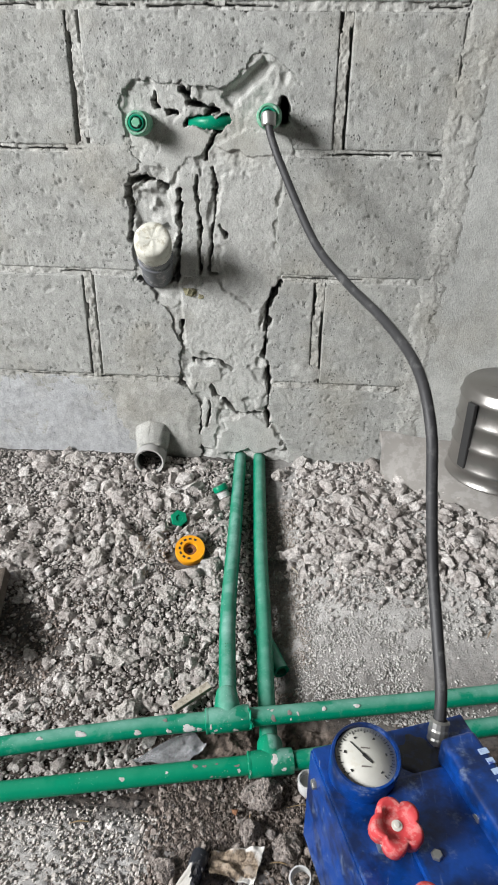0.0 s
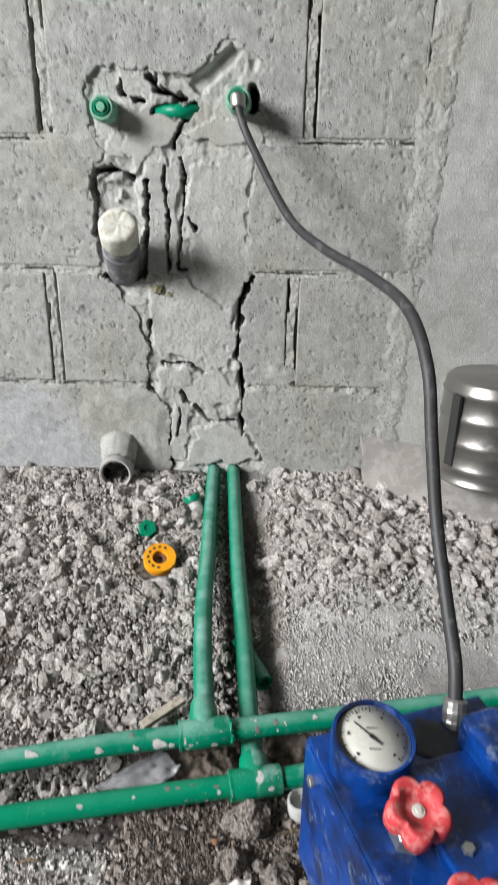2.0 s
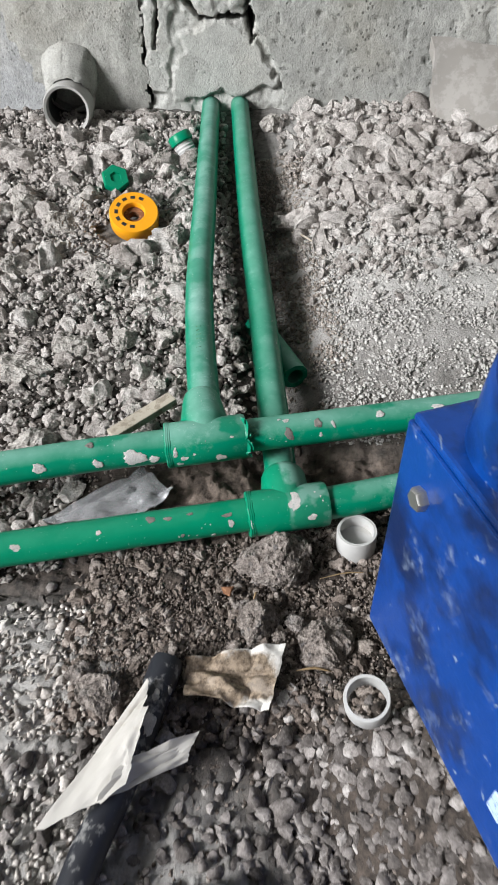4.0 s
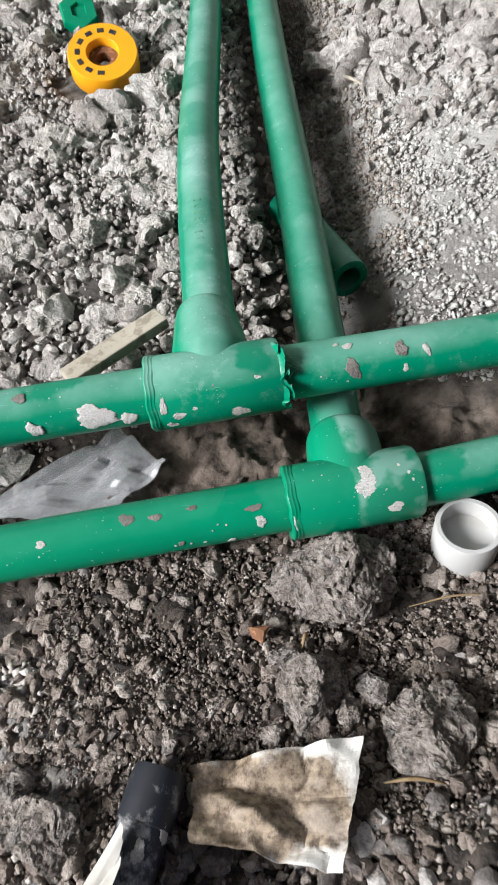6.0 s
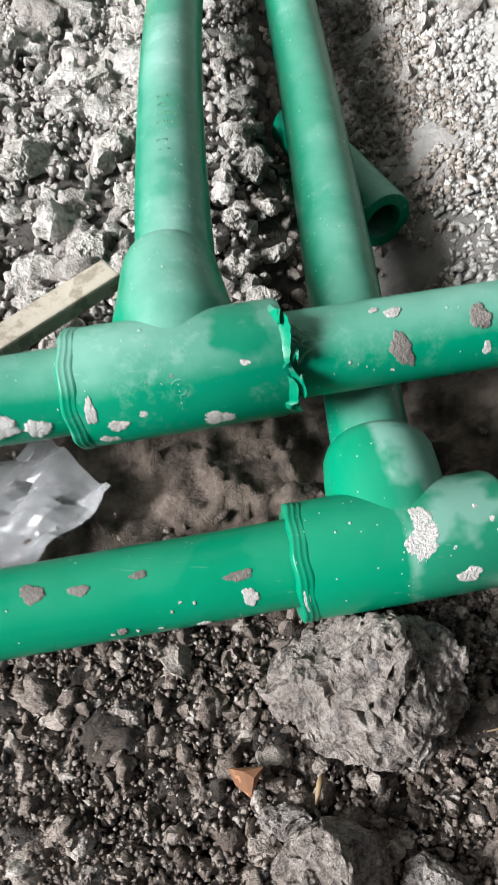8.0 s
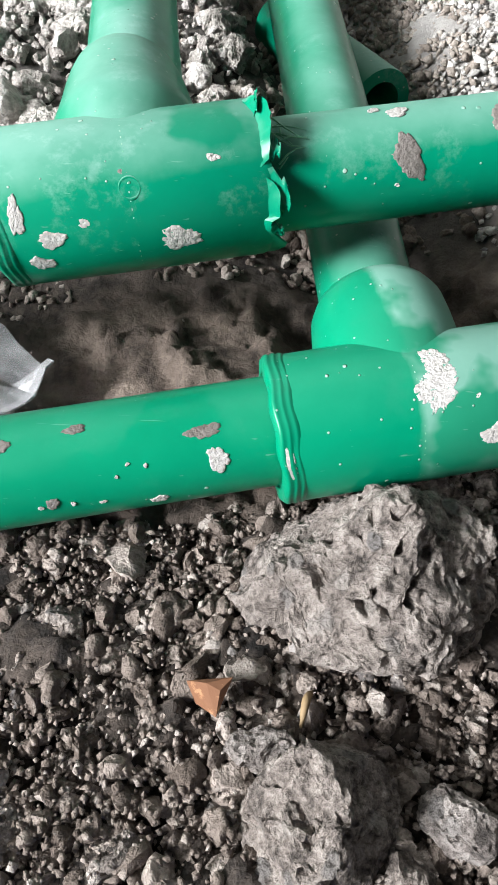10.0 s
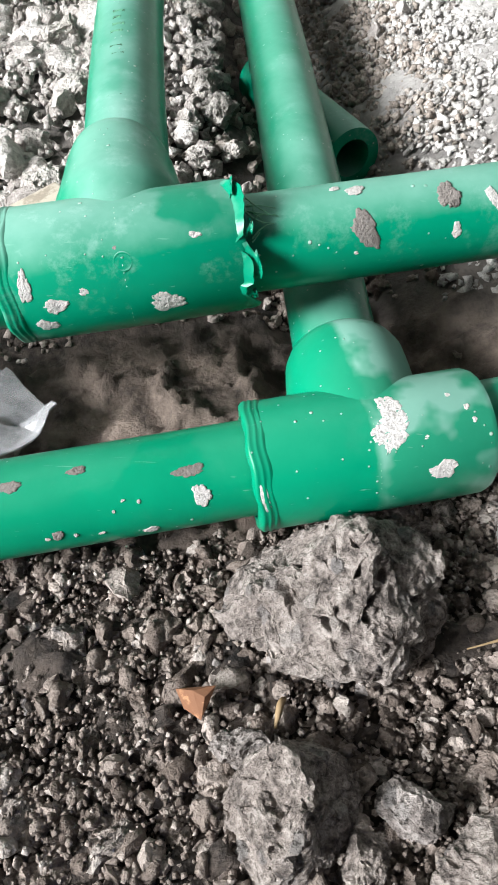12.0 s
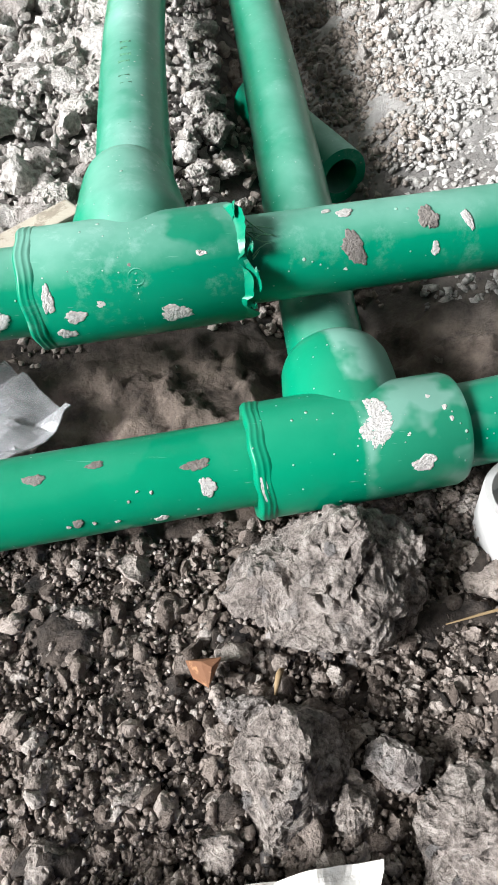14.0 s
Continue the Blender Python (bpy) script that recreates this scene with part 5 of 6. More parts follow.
part("tape", bm, M_TAPE, waste, "crumpled white tape wound over the mouth")

drain = empty("drain_pipe", (-0.159, 1.19, 0.1), "open white plastic drain pipe at the wall foot", "pipe")
dd = Vector((0.06, -1, 0.06)).normalized()
bm = bmesh.new()
turned(bm, Vector((-0.159, 1.14, 0.057)), -dd, [(0.012, 0.0232), (0.0, 0.0235), (-0.001, 0.0265), (0.003, 0.028), (0.03, 0.028), (0.034, 0.0262), (0.09, 0.0262)], 48)
soften(part("pipe", bm, M_PALE_PVC, drain))
# added black lining: the depth of the pipe is shaded by colour
bm = bmesh.new()
turned(bm, Vector((-0.159, 1.14, 0.057)), -dd, [(0.17, 0.0), (0.17, 0.0228), (0.011, 0.0233)], 40)
part("bore", bm, M_INK, drain, "black lining that stands for the shade inside the pipe")
bm = bmesh.new()
rings = turned(bm, Vector((-0.163, 1.207, 0.084)), dd + Vector((0, 0, -0.55)), [(0.0, 0.036), (0.008, 0.034), (0.02, 0.0315), (0.032, 0.029), (0.04, 0.0275), (0.042, 0.022)], 40)
rng = np.random.default_rng(44)
for row in rings:
    for v in row:
        v.co += Vector(rng.normal(scale=0.0008, size=3))
part("mortar_collar", bm, M_FILL, drain, "rough mortar collar")

# ---- test pump ----
PUMP = (0.137, 0.487, 0.028)
pump = empty("test_pump", PUMP, "blue hand test pump with gauge and red valve knobs", "pump")
fw = Vector((0.334, -0.943, 0)).normalized()
rt = Vector((0.943, 0.334, 0)).normalized()
PM = Matrix((rt, -fw, Vector((0, 0, 1)))).transposed().to_4x4()
PM.translation = Vector(PUMP)


def pl(x, y, z=0.0):
    """Pump frame: x to its side, y back towards the wall, z up."""
    return PM @ Vector((x, y, z))


def pbox(name, x0, x1, y0, y1, z0, z1, bev, material, parent=None, label=""):
    bm = bmesh.new()
    box(bm, PM @ pose((x0 + x1) / 2, (y0 + y1) / 2, (z0 + z1) / 2), x1 - x0, y1 - y0, z1 - z0, bev)
    return part(name, bm, material, parent or pump, label, smooth=False)


H, Wd, LEN = 0.127, 0.152, 0.46
pbox("side_panel", 0.0, 0.003, -LEN, 0.0, 0.0, H, 0.001, M_BLUE)
side = [o for o in pump.children][-1]
pbox("side_panel", Wd - 0.003, Wd, -LEN, 0.0, 0.0, H, 0.001, M_BLUE)
pbox("end_panel", 0.003, Wd - 0.003, -0.003, 0.0, 0.0, H, 0.001, M_BLUE)
pbox("end_panel", 0.003, Wd - 0.003, -LEN, -LEN + 0.003, 0.0, H, 0.001, M_BLUE)
pbox("bottom", 0.003, Wd - 0.003, -LEN + 0.003, -0.003, 0.0, 0.003, 0.0005, M_BLUE)
pbox("top_plate", 0.001, Wd - 0.001, -0.186, -0.001, H, H + 0.004, 0.0015, M_BLUE)
pbox("valve_block", 0.045, 0.11, -0.16, -0.05, H + 0.004, H + 0.012, 0.003, M_BLUE)

# gauge in its blue housing
gc = Vector((0.182, 0.462, 0.187))
gn = (Vector((0, 0, 1)) - Vector((-0.04, 0.17, 0))).normalized()
bm = bmesh.new()
turned(bm, gc - gn * 0.036, gn, [(0.0, 0.0285), (0.03, 0.0296), (0.037, 0.0296), (0.0385, 0.0288), (0.0385, 0.0268), (0.034, 0.0263), (0.034, 0.0)], 64)
housing = soften(part("gauge_housing", bm, M_BLUE, pump))
bm = bmesh.new()
turned(bm, gc, gn, [(-0.0035, 0.0263), (-0.001, 0.026), (-0.001, 0.0)], 56)
dial = part("dial", bm, M_DIAL, housing, "dusty cream gauge dial")
ux = Vector((1, 0.02, 0))
ux = (ux - gn * ux.dot(gn)).normalized()
uy = gn.cross(ux)


def dial_bar(p, q, w):
    bm = bmesh.new()
    P, Q = gc + ux * p[0] + uy * p[1], gc + ux * q[0] + uy * q[1]
    t = (Q - P).normalized()
    s = gn.cross(t) * w / 2
    vs = [bm.verts.new(v - gn * 0.0008) for v in (P - s, P + s, Q + s * 0.4, Q - s * 0.4)] + [bm.verts.new(v - gn * 0.0002) for v in (P - s, P + s, Q + s * 0.4, Q - s * 0.4)]
    for f in ((0, 1, 2, 3), (7, 6, 5, 4), (0, 4, 5, 1), (1, 5, 6, 2), (2, 6, 7, 3), (3, 7, 4, 0)):
        bm.faces.new([vs[k] for k in f])
    return bm


part("needle", dial_bar((0.0, 0.0), (-0.0125, 0.012), 0.0012), M_INK, housing, smooth=False)
part("needle_tail", dial_bar((-0.002, 0.002), (0.0055, -0.005), 0.0032), M_INK, housing, smooth=False)
for k in range(41):
    w = radians(-45 - 6.75 * k) - math.pi / 2
    c, q = math.cos(w), math.sin(w)
    r = 0.0208 if k % 4 == 0 else 0.0222
    part("dial_mark", dial_bar((c * r, q * r), (c * 0.0242, q * 0.0242), 0.0007 if k % 4 == 0 else 0.0004), M_INK, housing, smooth=False)
    if k % 8 == 0:
        part("dial_figure_bar", dial_bar((c * 0.0178 - q * 0.0011, q * 0.0178 + c * 0.0011), (c * 0.0178 + q * 0.0011, q * 0.0178 - c * 0.0011), 0.002), M_INK, housing, smooth=False)
for y in (0.0075, -0.0085):
    part("dial_print_bar", dial_bar((-0.004, y), (0.004, y), 0.0012), M_MUD, housing, smooth=False)


def knob(at, lean):
    """Five-lobed red valve knob on its brass stem."""
    at, n = Vector(at), Vector(lean).normalized()
    u = n.orthogonal().normalized()
    v = n.cross(u)
    bm = bmesh.new()
    prof = [(-0.009, 0.86), (-0.006, 0.98), (0.004, 1.0), (0.0085, 0.93), (0.0095, 0.8), (0.006, 0.62), (0.004, 0.5), (0.0035, 0.3), (0.0035, 0.0)]
    rings = []
    for h, f in prof:
        row = []
        for w in np.linspace(0, 2 * math.pi, 80, endpoint=False):
            lobe = 0.0155 + 0.0056 * abs(math.cos(2.5 * w)) ** 0.75
            r = max(lobe * f if f > 0.7 else 0.0178 * f, 1e-5)
            row.append(bm.verts.new(at + n * h + (u * math.cos(w) + v * math.sin(w)) * r))
        rings.append(row)
    for r1, r2 in zip(rings, rings[1:]):
        for q in range(80):
            bm.faces.new((r1[q], r1[(q + 1) % 80], r2[(q + 1) % 80], r2[q]))
    bm.faces.new(rings[0][::-1])
    k = part("knob", bm, M_RED, pump, "dusty red five-lobed plastic knob")
    bm = bmesh.new()
    turned(bm, at + n * 0.0036, n, [(0, 0.0042), (0.0006, 0.004), (0.0008, 0.002), (0.0016, 0.0018), (0.0016, 0.0)], 24)
    soften(part("hub", bm, M_DIAL, k))
    bm = bmesh.new()
    turned(bm, at - n * 0.034, n, [(0, 0.012), (0.016, 0.012), (0.018, 0.009), (0.027, 0.0085)], 6)
    soften(part("stem", bm, M_STEEL, k))


knob((0.2, 0.401, 0.19), (0.05, -0.22, 1))
knob((0.22, 0.341, 0.19), (0.05, -0.22, 1))

# hose fitting, bolts
fit_base, fit_top = Vector((0.252, 0.503, 0.15)), Vector((0.2545, 0.517, 0.178))
fdir = (fit_top - fit_base).normalized()
fitting = bmesh.new()
turned(fitting, fit_base - fdir * 0.012, fdir, [(0, 0.0118), (0.012, 0.0118), (0.0125, 0.0102), (0.0165, 0.0102), (0.017, 0.0094), (0.022, 0.0097), (0.024, 0.0092), (0.03, 0.0096), (0.032, 0.0091), (0.038, 0.0092), (0.04, 0.0066)], 15)
part("hose_fitting", fitting, M_STEEL, pump, "crimped steel hose fitting", smooth=False)
for x, y, z, n in [(-0.001, -0.018, 0.105, (-1, 0, 0)), (-0.001, -0.115, 0.108, (-1, 0, 0)), (0.06, -0.118, H + 0.012, (0, 0, 1)), (0.03, -0.1, H + 0.004, (0, 0, 1))]:
    bm = bmesh.new()
    nn = (PM.to_3x3() @ Vector(n)).normalized()
    turned(bm, pl(x, y, z) - nn * 0.001, nn, [(0, 0.0046), (0.003, 0.0046), (0.004, 0.0038), (0.004, 0.0)], 6)
    soften(part("bolt", bm, M_STEEL, pump))

# dark patch for grease and painted shade on the plate; dull nuts beside the lever
bm = bmesh.new()
rng = np.random.default_rng(77)
k = 40
rows = []
for f, dz in ((0.0, 0.0005), (0.6, 0.0005), (0.95, 0.0004), (1.0, -0.0004)):
    rows.append([])
    for q in range(k):
        w = 2 * math.pi * q / k
        r = f * (1 + 0.22 * math.sin(3 * w + 1) + 0.14 * math.sin(5 * w) + 0.08 * math.sin(11 * w))
        rows[-1].append(bm.verts.new(pl(0.098 + 0.026 * r * math.cos(w), -0.045 + 0.034 * r * math.sin(w), H + 0.004 + dz)))
for r1, r2 in zip(rows, rows[1:]):
    for q in range(k):
        bm.faces.new((r1[q], r1[(q + 1) % k], r2[(q + 1) % k], r2[q]))
bmesh.ops.remove_doubles(bm, verts=rows[0], dist=1e-5)
part("grease_stain", bm, M_GREASE_SHADE, pump, "dark patch for grease and for the shade on the plate")
for y, z in ((-0.07, 0.146), (-0.1, 0.14)):
    bm = bmesh.new()
    nn = (PM.to_3x3() @ Vector((-1, 0, 0))).normalized()
    turned(bm, pl(0.112, y, z), nn, [(0, 0.0085), (0.004, 0.0085), (0.0055, 0.007), (0.0055, 0.004), (0.008, 0.0035), (0.008, 0.0)], 24)
    soften(part("pivot_nut", bm, M_STEEL, pump))

# lever tube over the pump, lettered in white
LX, LZ = 0.127, 0.16
bm = bmesh.new()
box(bm, PM @ pose(LX, -0.245, LZ - 0.014, 0, 0, 2), 0.034, 0.415, 0.03, 0.007, 4)
lever = soften(part("lever", bm, M_BLUE, pump), 50)
bm = bmesh.new()
box(bm, PM @ pose(LX - 0.004, -0.075, LZ - 0.035), 0.018, 0.03, 0.05, 0.003, 2)
part("lever_bracket", bm, M_BLUE, pump, smooth=False)
rng = np.random.default_rng(12)
for k in range(11):
    bm = bmesh.new()
    box(bm, PM @ pose(LX + 0.005 + 0.001 * math.sin(k), -0.06 - 0.0095 * k, LZ + 0.0013, 0, 0, 2), 0.0085 - 0.002 * (k % 3 == 1), 0.0055, 0.0006, 0.0002, 1)
    part("letter_bar", bm, M_LETTER, lever, smooth=False)


# white mark and unreadable lettering on the side panel
def panel_ring(y, z, ry, rz, w, name="painted_oval"):
    bm = bmesh.new()
    k = 48
    rows = []
    for f in (1.0, 1 - w):
        for dx in (-0.0008, 0.0005):
            rows.append([bm.verts.new(pl(dx, y + ry * f * math.cos(a), z + rz * f * math.sin(a))) for a in np.linspace(0, 2 * math.pi, k, endpoint=False)])
    for r1, r2 in ((rows[0], rows[2]), (rows[0], rows[1]), (rows[2], rows[3])):
        for q in range(k):
            bm.faces.new((r1[q], r1[(q + 1) % k], r2[(q + 1) % k], r2[q]))
    part(name, bm, M_LETTER, side, smooth=False)


panel_ring(-0.165, 0.07, 0.04, 0.034, 0.16)
panel_ring(-0.165, 0.07, 0.024, 0.023, 0.97, "painted_mark")
for k in range(11):
    bm = bmesh.new()
    box(bm, PM @ pose(0.0, -0.098 - 0.0105 * k, 0.03 + rng.uniform(-0.002, 0.002)), 0.0016, 0.0072, rng.uniform(0.009, 0.013), 0.0004, 1)
    part("letter_bar", bm, M_LETTER, side, smooth=False)
panel_ring(-0.25, 0.07, 0.03, 0.034, 0.35)
for k in range(7):
    bm = bmesh.new()
    box(bm, PM @ pose(0.0, -0.228 - 0.02 * k, 0.016), 0.0016, 0.013, 0.016, 0.0005, 1)
    part("letter_bar", bm, M_LETTER, side, smooth=False)

# ---- hose ----
hose = empty("test_hose", (0.047, 1.14, 0.64), "dusty black rubber test hose from wall outlet to pump", "hose")
HOSE = [(0.048, 1.142, 0.642), (0.052, 1.134, 0.618), (0.071, 1.108, 0.577), (0.121, 1.016, 0.495), (0.161, 0.926, 0.466), (0.202, 0.813, 0.452), (0.226, 0.72, 0.437), (0.237, 0.665, 0.399), (0.242, 0.637, 0.34), (0.247, 0.608, 0.279), (0.2525, 0.565, 0.226), (0.2545, 0.53, 0.195), (0.2535, 0.512, 0.168)]
bm = bmesh.new()
sweep(bm, smooth_path(HOSE, 12), 0.0056, 24)
part("rubber_tube", bm, M_HOSE, hose)
bm = bmesh.new()
turned(bm, (0.048, 1.146, 0.644), (0.05, -0.35, -1), [(0, 0.0105), (0.004, 0.0115), (0.016, 0.0105), (0.018, 0.0085)], 28)
soften(part("end_collar", bm, M_STEEL, hose))

# ---- things on the ground ----


def lump(name, at, size, seed, material, label, category, rot=0, sub=5, detail=0.22, group=""):
    """A broken piece with facets, pits and a rough skin."""
    rng = np.random.default_rng(seed)
    V, F = rock_base(sub, seed, 9, 0.5, 0.0)
    off = Vector(rng.uniform(0, 50, 3))
    V = V * np.array(size) / 2
    big = min(size)
    out = np.zeros_like(V)
    for wave, amp in ((0.6, 0.12), (0.26, 0.065), (0.12, 0.034), (0.055, 0.022), (0.026, 0.012))[:sub - 1]:
        out += np.array([noise.noise_vector(Vector(p / (big * wave)) + off)[:] for p in V]) * (amp * big * detail / 0.22)
    pit = np.array([noise.noise(Vector(p / (big * 0.2)) + off) * noise.noise(Vector(p / (big * 0.08)) + off) for p in V])
    V = V + out - V * (np.clip(pit - 0.05, 0, 0.12) * 1.3)[:, None]
    c, w = math.cos(radians(rot)), math.sin(radians(rot))
    V = np.stack([V[:, 0] * c - V[:, 1] * w, V[:, 0] * w + V[:, 1] * c, V[:, 2]], 1) + np.array(at)
    ob = link(name, fast_mesh(name, V, F), material, smooth=False)
    return tagged(ob, label, category, group)


CHUNKS = [
    ((0.0915, 0.573, -0.046), (0.053, 0.041, 0.044), 21, -8, "large rough concrete chunk beside the green pipe"),
    ((0.0805, 0.5275, -0.05), (0.0245, 0.034, 0.029), 22, -25, "rough concrete chunk on the dug soil"),
    ((0.0725, 0.5415, -0.051), (0.0135, 0.0105, 0.011), 23, 10, "small rough concrete lump on the soil"),
    ((0.122, 0.515, -0.048), (0.034, 0.030, 0.032), 24, 20, "dark rough concrete chunk on the dug soil"),
    ((0.1065, 0.531, -0.052), (0.0165, 0.0115, 0.012), 25, -10, "small angular stone on the soil"),
    ((0.042, 0.5435, -0.053), (0.0063, 0.0063, 0.006), 26, 0, "small pale angular stone on the soil"),
    ((0.0305, 0.5635, -0.051), (0.017, 0.014, 0.014), 27, 30, "small rough clod of soil"),
    ((-0.008, 0.481, -0.05), (0.028, 0.026, 0.024), 28, 30, "rough concrete chunk beside the black conduit"),
    ((0.0485, 0.525, -0.053), (0.009, 0.011, 0.011), 29, 60, "small dark angular stone on the soil"),
    ((0.029, 0.5275, -0.053), (0.012, 0.013, 0.011), 30, 10, "small dark angular stone on the soil"),
    ((0.0945, 0.5225, -0.053), (0.0135, 0.011, 0.012), 31, 40, "small rough stone on the soil"),
    ((0.112, 0.598, -0.05), (0.0075, 0.007, 0.007), 32, 0, "small round stone behind the tee"),
    ((0.1225, 0.5985, -0.05), (0.0085, 0.007, 0.0075), 33, 50, "small round stone behind the tee"),
    ((0.117, 0.593, -0.051), (0.008, 0.007, 0.007), 34, 20, "small round stone behind the tee"),
    ((0.133, 0.596, -0.05), (0.0125, 0.011, 0.010), 37, 70, "small rough stone beside the white cap"),
    ((0.126, 0.588, -0.052), (0.009, 0.008, 0.008), 38, 35, "small rough stone beside the white cap"),
    ((-0.022, 0.494, -0.05), (0.018, 0.014, 0.014), 35, 10, "pale rough concrete chunk on the gravel"),
    ((0.0665, 0.5145, -0.053), (0.013, 0.011, 0.012), 39, 15, "small rough stone on the soil"),
    ((0.0335, 0.513, -0.053), (0.015, 0.012, 0.012), 40, 80, "small rough stone on the soil"),
]
for at, size, seed, rot, lab in CHUNKS:
    lump("concrete_chunk", at, size, seed, M_CHUNK, lab, "stone", rot, 7 if size[0] > 0.045 else 6 if size[0] > 0.02 else 5, group="broken concrete chunks")
PALE = [(-0.009, 0.915, 0, 0.03, 0.045), (-0.127, 0.934, 0, 0.035, 0.04), (-0.115, 0.735, 0, 0.035, 0.055), (-0.092, 0.66, 0, 0.055, 0.05), (-0.063, 0.985, 0, 0.024, 0.024), (-0.04, 1.06, 0, 0.026, 0.026), (-0.3, 1.16, 0, 0.045, 0.04), (-0.168, 0.96, 0, 0.045, 0.04), (0.085, 1.15, 0, 0.03, 0.035), (0.149, 1.123, 0, 0.035, 0.035), (0.226, 0.96, 0, 0.022, 0.02), (-0.197, 0.914, 0, 0.05, 0.045), (-0.076, 0.76, 0, 0.03, 0.035), (-0.15, 0.866, 0, 0.035, 0.045), (0.05, 0.78, 0, 0.015, 0.017), (0.064, 0.748, 0, 0.011, 0.012), (-0.037, 0.765, 0, 0.024, 0.026), (-0.018, 0.73, 0, 0.016, 0.016), (-0.05, 0.71, 0, 0.022, 0.02), (-0.11, 0.964, 0, 0.035, 0.03), (-0.069, 0.847, 0, 0.045, 0.03), (0.054, 0.716, 0, 0.015, 0.014), (0.0615, 0.705, 0, 0.012, 0.016), (0.0665, 0.727, 0, 0.012, 0.012), (0.052, 0.736, 0, 0.012, 0.01), (0.058, 0.765, 0, 0.016, 0.02), (0.047, 0.752, 0, 0.011, 0.012), (0.066, 0.691, 0, 0.01, 0.009), (0.05, 0.8, 0, 0.016, 0.018), (0.045, 0.84, 0, 0.018, 0.016), (0.0, 0.72, 0, 0.02, 0.022), (0.013, 0.745, 0, 0.018, 0.018), (0.004, 0.77, 0, 0.02, 0.02), (0.012, 0.715, 0, 0.014, 0.012), (-0.016, 0.695, 0, 0.018, 0.016), (0.01, 0.8, 0, 0.02, 0.022), (-0.01, 0.82, 0, 0.024, 0.024), (0.0, 0.86, 0, 0.024, 0.024)]
for k, (x, y, z, sx, sy) in enumerate(PALE):
    lump("rubble_stone", (x, y, float(ground_z(np.array(x), np.array(y))) + 0.005), (sx, sy, sx * 0.65), 60 + k, M_BLOCKBIT, "pale broken block piece among the rubble", "stone", k * 37, 5, 0.26, "rubble stones")

lump("foam_lump", (-0.083, WALL + 0.001, 0.366), (0.026, 0.014, 0.018), 95, M_FOAM, "small yellowish lump of dried foam in the chase", "foam lump", 0, 5, 0.3)
lump("foam_lump", (-0.064, WALL + 0.002, 0.358), (0.013, 0.01, 0.011), 96, M_FOAM, "small yellowish lump of dried foam in the chase", "foam lump", 30, 4, 0.3)

chip = empty("brick_chip", (0.06, 0.545, -0.045), "small orange chip of fired brick", "brick chip")
bm = bmesh.new()
vs = [bm.verts.new(v) for v in ((0.0605, 0.5485, -0.0435), (0.0705, 0.549, -0.0425), (0.0672, 0.5415, -0.045), (0.065, 0.5475, -0.042), (0.068, 0.546, -0.0422), (0.066, 0.545, -0.05), (0.0625, 0.545, -0.047))]
bmesh.ops.convex_hull(bm, input=vs)
for v in bm.verts:
    v.co = Vector((0.0635, 0.5485, -0.0455)) + (v.co - Vector((0.0665, 0.546, -0.045))) * 0.85
part("chip", bm, M_BRICKRED, chip, smooth=False)

# orange reel of thread-seal tape
reel = empty("tape_reel", (-0.052, 0.938, 0.016), "orange plastic reel of thread-seal tape on the rubble", "tape reel")
rn = Vector((0.12, -0.46, 0.88)).normalized()
rc = Vector((-0.0485, 0.928, 0.024))
bm = bmesh.new()
turned(bm, rc - rn * 0.008, rn, [(0, 0.0105), (0, 0.0225), (0.0015, 0.0237), (0.0145, 0.0237), (0.016, 0.0228), (0.016, 0.0112), (0.015, 0.0104), (0.0, 0.0104)], 56)
shell = soften(part("shell", bm, M_ORANGE, reel))
bm = bmesh.new()
turned(bm, rc - rn * 0.006, rn, [(0, 0.0102), (0.008, 0.0102), (0.008, 0.005), (0, 0.005)], 32)
soften(part("spool", bm, M_BRICKRED, reel, "reddish brown spool core"))
e1 = rn.orthogonal().normalized()
e2 = rn.cross(e1)
for k in range(8):
    w = k * 0.5 + 0.4
    bm = bmesh.new()
    c = rc + rn * 0.0081 + (e1 * math.cos(w) + e2 * math.sin(w)) * 0.0168
    t = (e2 * math.cos(w) - e1 * math.sin(w))
    m = Matrix((t, rn.cross(t), rn)).transposed().to_4x4()
    m.translation = c
    box(bm, m, 0.0045, 0.0032, 0.0006, 0.0001, 1)
    part("print_bar", bm, M_INK if k % 2 else M_BLACKPIPE, shell, smooth=False)

# green plugs beyond the reel
plug = empty("pipe_plug", (-0.08, 1.004, 0.03), "green plastic pipe plug on the rubble", "plug")
n = Vector((0.25, -0.6, 0.75)).normalized()
bm = bmesh.new()
turned(bm, Vector((-0.08, 1.004, 0.03)) - n * 0.008, n, [(0, 0.0), (0, 0.0115), (0.006, 0.0118), (0.0065, 0.0148), (0.0125, 0.0148), (0.0138, 0.0136), (0.0138, 0.0062), (0.0118, 0.0056), (0.0118, 0.0)], 6)
soften(part("cap", bm, M_GREEN_WIPED, plug))
plug = empty("pipe_plug", (-0.017, 1.086, 0.038), "green and white plastic plug on the rubble", "plug")
n = Vector((-0.45, 0.35, 0.75)).normalized()
bm = bmesh.new()
turned(bm, Vector((-0.017, 1.086, 0.038)), n, [(0, 0.0), (0, 0.0125), (0.001, 0.0134), (0.009, 0.0134), (0.0105, 0.0122), (0.0105, 0.0)], 28)
soften(part("cap", bm, M_GREEN_WIPED, plug))
bm = bmesh.new()
